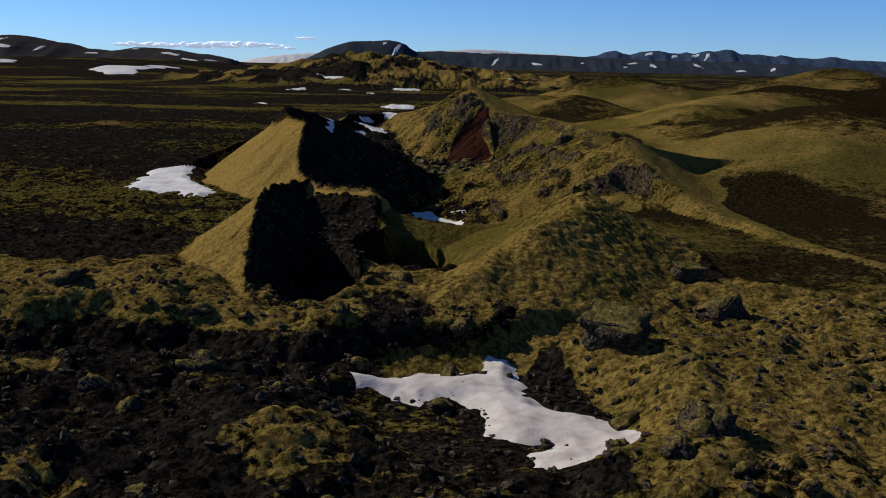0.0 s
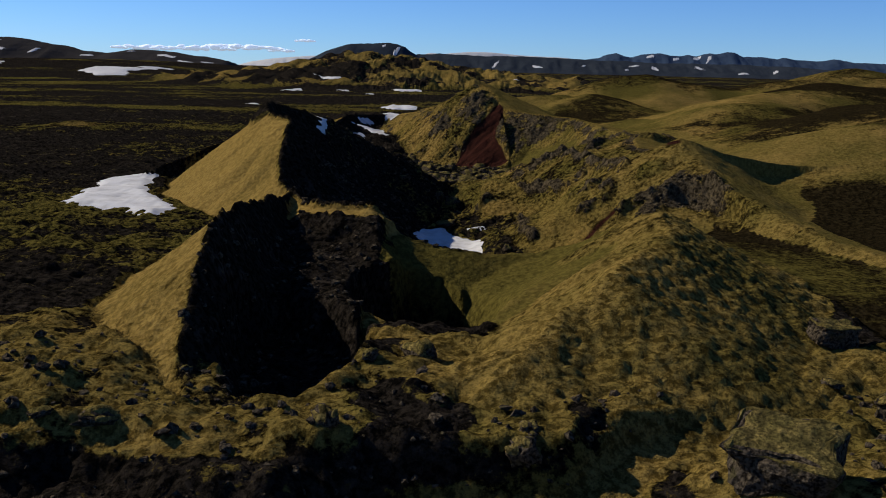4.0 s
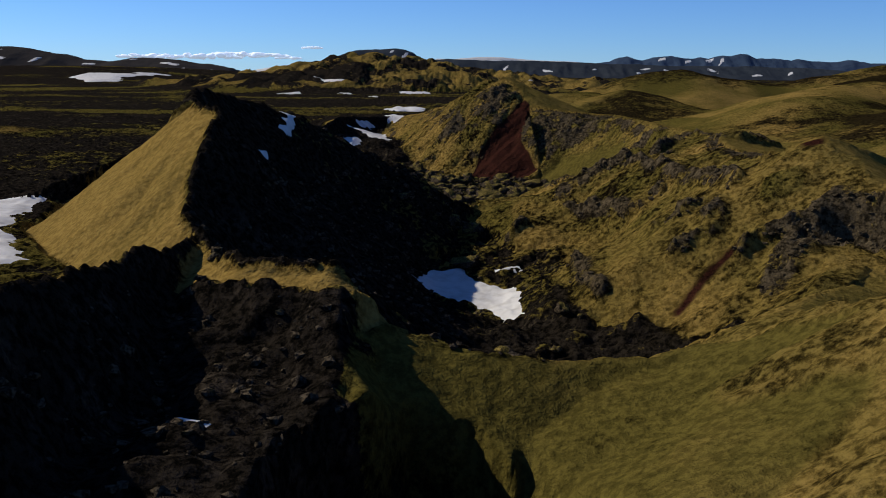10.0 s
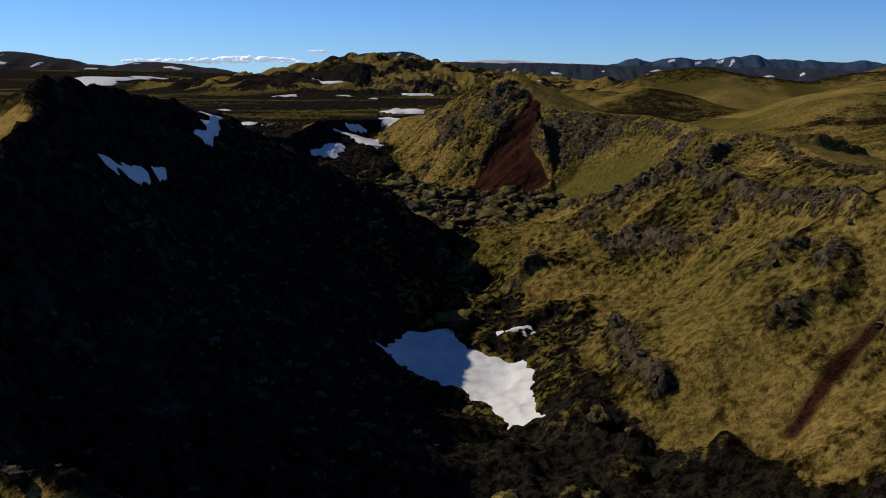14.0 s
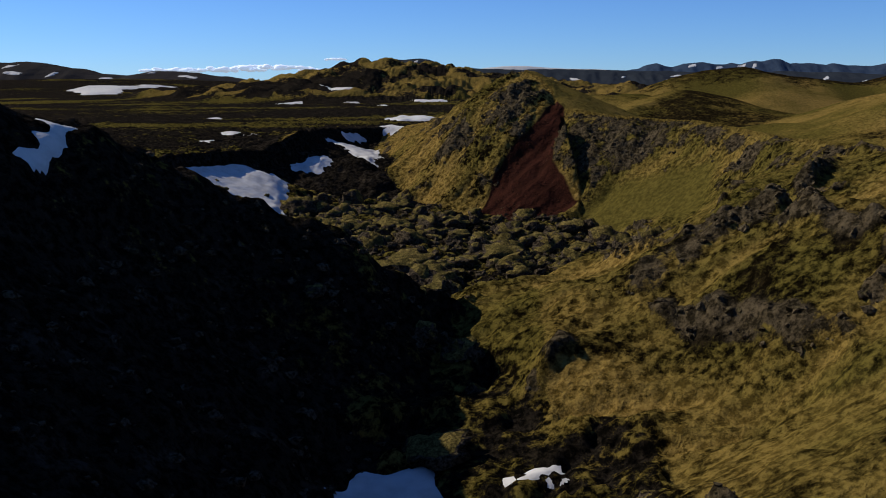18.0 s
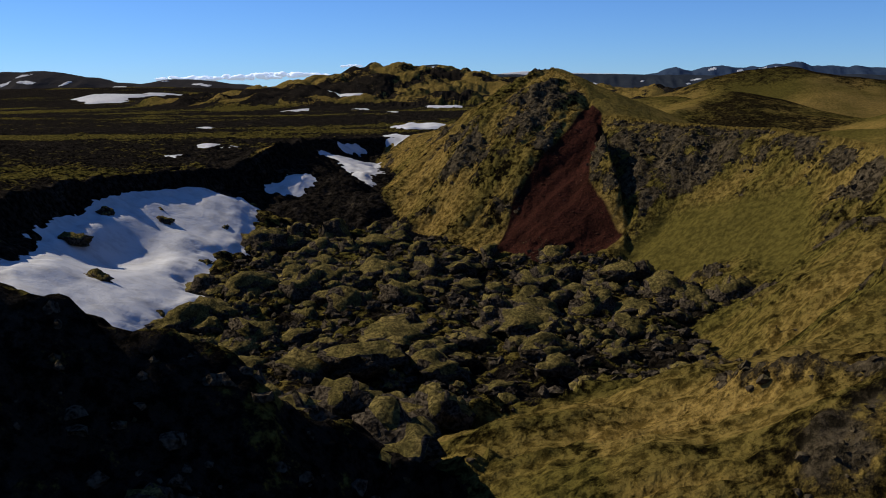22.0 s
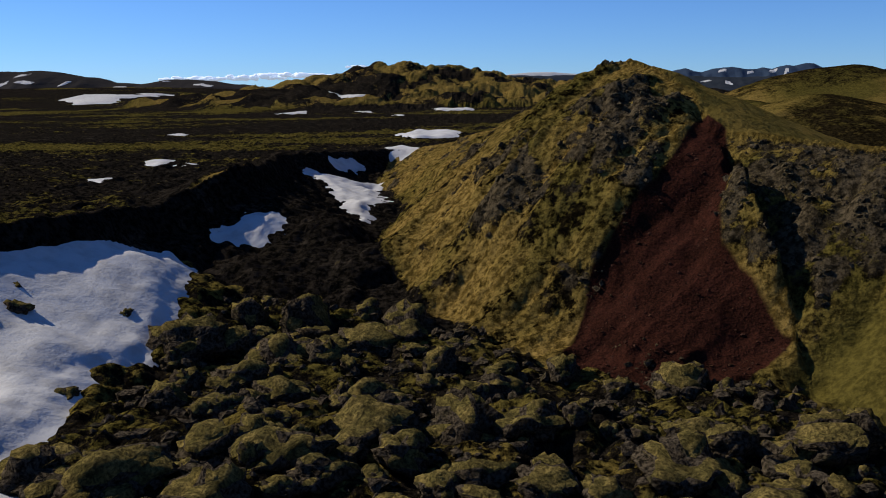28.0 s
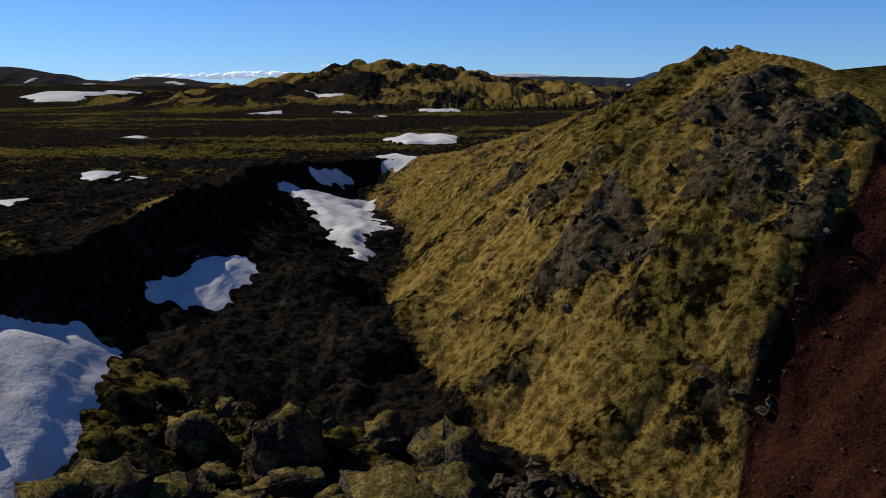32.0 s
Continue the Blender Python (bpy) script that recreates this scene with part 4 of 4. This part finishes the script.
snow([(-398, 1268), (-349, 1280), (-352, 1268), (-380, 1258)], "snow strip high on the dark slope", 3, 1.6, 3, 4, 41)
snow([(-640, 1240), (-560, 1250), (-545, 1220), (-590, 1190), (-650, 1200)], "wide snowfield on the dark western slope", 4, 2.0, 6, 6, 42)


# ---------------------------------------------------------------- far mountains
def range_of_hills(name, profile, y, depth, material, label, jag, seed, near=1.0, step_x=8.0, rows=26):
    """A mountain mass whose skyline follows (x, height) points, standing at distance y; near shrinks it towards the start. Returns its surface."""
    px, pz = [q[0] * near for q in profile], [27 + (q[1] - 27) * near for q in profile]
    y = y * near

    def surface(xs, v):
        top = np.interp(xs, px, pz)
        fall = np.clip(1 - np.abs(v) ** 1.3, 0, 1)
        end = step(0, 1, np.minimum(xs - px[0], px[-1] - xs) / (0.04 * (px[-1] - px[0])))
        gully = np.abs(fbm(xs, v * depth * 0.3, depth * 0.35, 4, seed))
        return top * fall * (1 - 0.25 * gully * (1 - fall) * 2) * end + jag * fbm(xs, v * depth, 60, 4, seed + 1) * fall - 4
    xs, v = np.meshgrid(np.arange(px[0], px[-1] + step_x, step_x), np.linspace(-1, 1, rows))
    tagged(grid_mesh(name, xs, y + v * depth, surface(xs, v), np.ones((rows - 1, xs.shape[1] - 1), bool), material), label, "mountain")
    return surface, y, depth


def snow_streak(mountain, x, v, length, width, tilt, seed):
    """A streak of snow on the near side of a mountain; v is -1 at its foot and 0 at its crest."""
    surface, y, depth = mountain
    us, vs = np.meshgrid(np.linspace(-1, 1, 29), np.linspace(-1, 1, 13))
    length, width = 0.75 * length, 0.6 * width
    xs = x + us * length + vs * width * 0.3
    vv = np.clip(v + (vs * width + us * length * tilt) / depth, -0.98, 0.0)
    d = 1 - np.hypot(us, vs) + 0.5 * fbm(us * 10, vs * 10, 6, 3, seed)
    zs = surface(xs, vv) + 0.9 * np.clip(d * 3, -1, 1)
    keep = (d > -0.3)
    keep = keep[:-1, :-1] & keep[1:, 1:]
    return tagged(grid_mesh("snow_streak", xs, y + vv * depth, zs, keep, SNOW), "streak of old snow on a distant slope", "snow patch", "snow on the mountains")


table = range_of_hills("table_mountain", [(-616, 6), (-558, 35), (-488, 69), (-430, 89), (-372, 106), (-290, 110), (-221, 114), (-186, 110), (-155, 98), (-132, 78), (-104, 65), (-33, 40), (40, 8)], 3950, 160, HAZY_FAR_ROCK, "distant flat-topped dark mountain with a steep end", 3, 1)
ridge_far = range_of_hills("mountain_ridge", [(-260, 10), (-159, 46), (-110, 74), (-11, 79), (88, 77), (187, 72), (286, 77), (411, 73), (535, 71), (659, 66), (833, 63), (1032, 61), (1281, 62), (1530, 56), (1730, 49), (1950, 39), (2300, 25)], 4200, 200, HAZY_FAR_ROCK, "long low slate-coloured ridge on the horizon", 3, 2)
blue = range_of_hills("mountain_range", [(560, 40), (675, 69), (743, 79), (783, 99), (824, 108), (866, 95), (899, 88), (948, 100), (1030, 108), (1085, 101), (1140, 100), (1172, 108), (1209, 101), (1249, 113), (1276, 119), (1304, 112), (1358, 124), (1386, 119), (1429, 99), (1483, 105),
                                 (1538, 104), (1594, 97), (1621, 103), (1691, 91), (1774, 88), (1828, 97), (1869, 101), (1911, 91), (2022, 86), (2242, 80), (2600, 60)], 4600, 220, HAZE_BLUE_ROCK, "distant jagged mountains tinted blue by haze, streaked with snow", 4, 3)
range_of_hills("ice_cap", [(-1150, 2), (-1019, 6), (-947, 24), (-862, 38), (-749, 52), (-635, 60), (-522, 55), (-300, 60), (-126, 70), (-69, 86), (16, 86), (129, 97), (242, 97), (384, 86), (497, 83), (611, 80), (800, 60)], 4790, 120, SNOW, "pale ice cap on the far horizon", 1, 4)
left_hill = range_of_hills("snowy_hill", [(-1700, 50), (-1322, 66), (-1261, 75), (-1200, 75), (-1154, 75), (-1108, 70), (-1048, 61), (-1002, 51), (-957, 41), (-896, 39), (-834, 50), (-773, 47), (-712, 47), (-666, 37), (-620, 31), (-567, 26), (-530, 10)], 2600, 220, DARK_ROCK, "long dark hill with streaks of snow", 3, 5)
for mountain, x, v, length, width, tilt, seed in ((left_hill, -1180, -0.25, 22, 22, 0.4, 1), (left_hill, -1145, -0.5, 30, 16, -0.2, 2), (left_hill, -1060, -0.4, 16, 26, 0.8, 3), (left_hill, -1210, -0.45, 20, 26, 0.3, 4), (left_hill, -930, -0.3, 22, 12, 0.1, 5),
                                                  (left_hill, -720, -0.35, 34, 18, -0.3, 6), (left_hill, -660, -0.5, 30, 14, -0.3, 7), (left_hill, -610, -0.4, 22, 12, 0.2, 8), (left_hill, -1290, -0.4, 34, 24, 0.1, 9), (left_hill, -820, -0.2, 12, 10, 0.2, 10),
                                                  (ridge_far, 225, -0.5, 14, 60, 0.9, 11), (ridge_far, 400, -0.6, 30, 20, -0.3, 12), (ridge_far, 820, -0.35, 30, 16, 0.1, 13), (ridge_far, 905, -0.5, 18, 30, -0.9, 14), (ridge_far, 780, -0.6, 14, 16, 0.5, 15),
                                                  (ridge_far, 1100, -0.4, 26, 24, -0.7, 16), (ridge_far, 1270, -0.7, 30, 16, 0.0, 17), (ridge_far, 1420, -0.5, 18, 30, 0.6, 18), (ridge_far, 1560, -0.7, 18, 16, 0.2, 19), (ridge_far, 600, -0.45, 12, 14, 0.2, 20),
                                                  (blue, 1200, -0.2, 30, 40, 0.6, 21), (blue, 1250, -0.3, 20, 40, 0.8, 22), (blue, 980, -0.2, 26, 24, 0.3, 23), (blue, 1100, -0.25, 20, 24, 0.3, 24), (table, -190, -0.4, 14, 60, 0.6, 25), (table, -240, -0.2, 10, 16, 0.2, 26)):
    snow_streak(mountain, x, v, length, width, tilt, seed)


# fair-weather clouds low over the ice cap
def cloud(x, y, z, size, seed):
    r = random.Random(seed)
    bm = bmesh.new()
    for k in range(9):
        a = (k - 4) / 4.0
        m = Matrix.Translation((a * size, r.uniform(-0.2, 0.2) * size, r.uniform(0.0, 0.16) * size * (1 - abs(a)))) @ Matrix.Diagonal((r.uniform(0.22, 0.36), 0.25, r.uniform(0.07, 0.15), 1)) @ Matrix.Scale(size, 4)
        bmesh.ops.create_icosphere(bm, subdivisions=3, radius=1.0, matrix=m)
    for v in bm.verts:
        v.co += 0.05 * size * noise.noise_vector(v.co / (0.12 * size) + Vector((seed, 0, 0)))
    for f in bm.faces:
        f.smooth = True
    me = bpy.data.meshes.new("cloud")
    bm.to_mesh(me)
    bm.free()
    me.materials.append(CLOUD)
    ob = new("backdrop", me)
    ob.location = (x, y, z)
    return tagged(ob, "small flat white fair-weather cloud near the horizon", "cloud", kind="structure")


for n, (x, z, size) in enumerate(((-1600, 66, 60), (-1480, 64, 80), (-1330, 66, 70), (-1180, 70, 90), (-1040, 80, 80), (-920, 74, 75), (-820, 66, 50), (-700, 118, 40))):
    cloud(x * 0.9, 4420, 27 + (z - 27) * 0.9 + 8, size, n + 1)


# ---------------------------------------------------------------- boulders
def boulder_mesh(seed, level=3):
    """A rounded lava boulder of about 1 m across with cracks and knobs, and the moss cap that covers its top."""
    bm = bmesh.new()
    bmesh.ops.create_icosphere(bm, subdivisions=level, radius=0.5)
    off = Vector((seed * 7.3, seed * 3.1, seed * 1.7))
    stretch = Vector((1.0 + 0.35 * math.sin(seed * 2.1), 1.0 + 0.35 * math.sin(seed * 3.7), 0.66 + 0.16 * math.sin(seed * 5.3)))
    for v in bm.verts:
        d = v.co.normalized()
        r = 0.5 + 0.20 * noise.noise(d * 1.4 + off) + 0.14 * noise.noise(d * 3.2 + off) + 0.10 * noise.noise(d * 6.0 + off) + 0.075 * noise.noise(d * 12.0 + off)
        r -= 0.10 * max(0.0, 0.25 - abs(noise.noise(d * 2.2 - off))) / 0.25
        v.co = Vector((d.x * r * stretch.x, d.y * r * stretch.y, d.z * r * stretch.z))
        if v.co.z < -0.22:
            v.co.z = -0.22
    for f in bm.faces:
        f.smooth = True
    rock_me = bpy.data.meshes.new("boulder")
    bm.to_mesh(rock_me)
    bm.normal_update()
    drop = [f for f in bm.faces if f.normal.z + 0.7 * noise.noise(f.calc_center_median() * 5 + off) < 0.10]
    bmesh.ops.delete(bm, geom=drop, context="FACES")
    for v in bm.verts:
        rim = v.is_boundary
        v.co += v.normal * (-0.012 if rim else 0.034 + 0.034 * noise.noise(v.co * 11 + off))
    cap_me = bpy.data.meshes.new("moss_cap")
    bm.to_mesh(cap_me)
    bm.free()
    rock_me.materials.append(ROCK)
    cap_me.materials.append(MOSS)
    return rock_me, cap_me


KINDS = []
for k in range(8):
    rock_me, cap_me = boulder_mesh(k + 1)
    KINDS.append((rock_me, cap_me))
rng = np.random.default_rng(7)


def place_boulder(x, y, size, label, group, sink=0.18):
    rock_me, cap_me = KINDS[int(rng.integers(8))]
    ob = new("boulder", rock_me)
    z = float(ground_at(x, y))
    ob.matrix_world = Matrix.Translation((x, y, z + (0.22 - sink) * size)) @ Euler((rng.normal(0, 0.12), rng.normal(0, 0.12), rng.uniform(0, 6.28))).to_matrix().to_4x4() @ Matrix.Diagonal((size, size * rng.uniform(0.8, 1.2), size * rng.uniform(0.75, 1.1), 1))
    cap = new("moss_cap", cap_me)
    cap.parent = ob
    tagged(cap, "cushion of olive-yellow moss")
    tagged(ob, label, "boulder", group)
    return ob


def scatter(count, region, smallest, largest, label, group, seed, gap=0.75):
    """Boulders over a region of the plan, keeping their distance."""
    r = np.random.default_rng(seed)
    done, tries = [], 0
    while len(done) < count and tries < count * 60:
        tries += 1
        x, y = r.uniform(region[0], region[1]), r.uniform(region[2], region[3])
        size = smallest + (largest - smallest) * r.random() ** 2.2
        i, j = min(np.searchsorted(GX, x), NX - 1), min(np.searchsorted(GY, y), NY - 1)
        if C[j, i] not in region[4] or RED[j, i] > 0.3 or drift[j, i] > 0.5:
            continue
        if any((x - a) ** 2 + (y - b) ** 2 < (gap * 0.5 * (size + s)) ** 2 for a, b, s in done):
            continue
        done.append((x, y, size))
        place_boulder(x, y, size, label, group)
    return done


scatter(220, (-32, 30, 255, 358, (FLOOR,)), 2.0, 7.0, "rounded lava boulder under a cushion of olive moss", "boulders on the crater floor", 3, 0.62)
scatter(16, (-12, 12, 172, 250, (FLOOR, SPUR)), 1.0, 4.0, "dark lava boulder with a moss cap on the narrow crater floor", "boulders in the narrow crater", 4)
scatter(60, (-50, 55, 56, 112, (FRONT, MOSSY)), 1.0, 4.5, "rough lava boulder with moss on its top", "boulders of the lava field", 5)
def slab(x, y, size, turn, tip, label, seed):
    """An angular block of lava, split by joints, with a moss cap on its upper face."""
    off = Vector((seed * 3.7, seed * 1.9, 0))
    bm = bmesh.new()
    bmesh.ops.create_cube(bm, size=1.0)
    bmesh.ops.bevel(bm, geom=bm.edges[:], offset=0.09, segments=1, affect="EDGES")
    bmesh.ops.subdivide_edges(bm, edges=bm.edges[:], cuts=5, use_grid_fill=True)
    bmesh.ops.triangulate(bm, faces=bm.faces[:])
    for v in bm.verts:
        n3 = noise.noise_vector(v.co * 1.7 + off) * 0.16 + noise.noise_vector(v.co * 4.5 + off) * 0.06 + noise.noise_vector(v.co * 11 + off) * 0.025
        v.co += n3
        v.co -= v.co.normalized() * 0.07 * max(0.0, 0.12 - abs(noise.noise(v.co * 1.3 - off))) / 0.12
        v.co = Vector((v.co.x * 1.15, v.co.y * 0.85, v.co.z * (0.62 + 0.18 * v.co.x)))
    rock_me = bpy.data.meshes.new("boulder")
    bm.to_mesh(rock_me)
    bm.normal_update()
    bmesh.ops.delete(bm, geom=[f for f in bm.faces if f.normal.z + 0.5 * noise.noise(f.calc_center_median() * 5 + off) < 0.5], context="FACES")
    for v in bm.verts:
        v.co += v.normal * (-0.01 if v.is_boundary else 0.02 + 0.015 * noise.noise(v.co * 12))
    cap_me = bpy.data.meshes.new("moss_cap")
    bm.to_mesh(cap_me)
    bm.free()
    rock_me.materials.append(ROCK)
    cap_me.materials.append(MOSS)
    ob = new("boulder", rock_me)
    ob.matrix_world = Matrix.Translation((x, y, float(ground_at(x, y)) + 0.20 * size)) @ Euler((tip, 0.5 * tip, radians(turn))).to_matrix().to_4x4() @ Matrix.Scale(size, 4)
    cap = new("moss_cap", cap_me)
    cap.parent = ob
    tagged(cap, "thin mat of olive moss")
    return tagged(ob, label, "boulder", "large single boulders")


slab(18.1, 91.5, 5.4, -25, 0.22, "large grey angular block leaning in the lava field", 1)
slab(33.1, 106.0, 4.6, 40, -0.15, "tall dark angular block on the edge of the lava field", 2)
slab(33.0, 121.0, 3.4, 10, 0.1, "rounded mossy knob standing alone on the grass", 3)
for x, y, size in ((-48, 318.5, 3.5), (-39, 304, 3.2), (-44.5, 339, 3.0), (-46.5, 342, 2.4), (-31.5, 300.4, 1.8), (-37.6, 345, 2.2), (-36, 329, 1.8), (-50, 333, 2.6)):
    place_boulder(x, y, size, "black lava rock poking out of the snow drift", "rocks in the snow drift", 0.0)


def rubble(count, region, smallest, largest, name, label, seed, where=None, material=None):
    """Many small stones in one mesh."""
    r = np.random.default_rng(seed)
    base = bmesh.new()
    bmesh.ops.create_icosphere(base, subdivisions=1, radius=0.5)
    bv = np.array([v.co[:] for v in base.verts])
    bf = np.array([[v.index for v in f.verts] for f in base.faces])
    base.free()
    tries = count * (4 if where is None else 30)
    xs, ys = r.uniform(region[0], region[1], tries), r.uniform(region[2], region[3], tries)
    i, j = np.clip(np.searchsorted(GX, xs), 0, NX - 1), np.clip(np.searchsorted(GY, ys), 0, NY - 1)
    ok = np.nonzero(np.isin(C[j, i], region[4]) if where is None else where[j, i] > 0.5)[0][:count]
    xs, ys = xs[ok], ys[ok]
    zs = ground_at(xs, ys)
    size = smallest + (largest - smallest) * r.random(len(ok)) ** 2.5
    turn = r.uniform(0, 6.28, len(ok))
    shape = bv[None] * (1 + 0.35 * r.standard_normal((len(ok), len(bv), 1))) * (size[:, None, None] * np.array([1.1, 0.9, 0.7]))
    ca, sa = np.cos(turn)[:, None], np.sin(turn)[:, None]
    co = np.stack([shape[..., 0] * ca - shape[..., 1] * sa + xs[:, None], shape[..., 0] * sa + shape[..., 1] * ca + ys[:, None], shape[..., 2] + zs[:, None] + (0.1 if where is None else -0.06) * size[:, None]], -1)
    faces = (bf[None] + (np.arange(len(ok)) * len(bv))[:, None, None]).reshape(-1, 3)
    me = bpy.data.meshes.new(name)
    me.from_pydata(co.reshape(-1, 3).tolist(), [], faces.tolist())
    me.materials.append(material or ROCK)
    return tagged(new(name, me), label, "stones", kind="stuff")


rubble(2600, (-32, 32, 256, 358, (FLOOR,)), 0.3, 1.5, "lava_rubble", "loose dark lava stones between the mossy boulders", 11)
rubble(2600, (-55, 60, 52, 110, (FRONT, MOSSY)), 0.25, 1.0, "lava_rubble", "loose dark lava stones of the lava field", 12)
rubble(1200, (-24, 20, 106, 250, (FRONT_IN, CONE_IN, SPUR)), 0.2, 1.0, "lava_rubble", "loose stones on the shaded inner slopes", 13)
rubble(600, (2, 19, 329, 361), 0.08, 0.38, "cinder_stones", "loose stones on the red cinder scree", 14, RED, CINDER)
rubble(2400, (-10, 46, 190, 395), 0.2, 0.9, "rock_fragments", "angular fragments of grey-brown rock on the crater wall", 15, stone, WALL_ROCK)
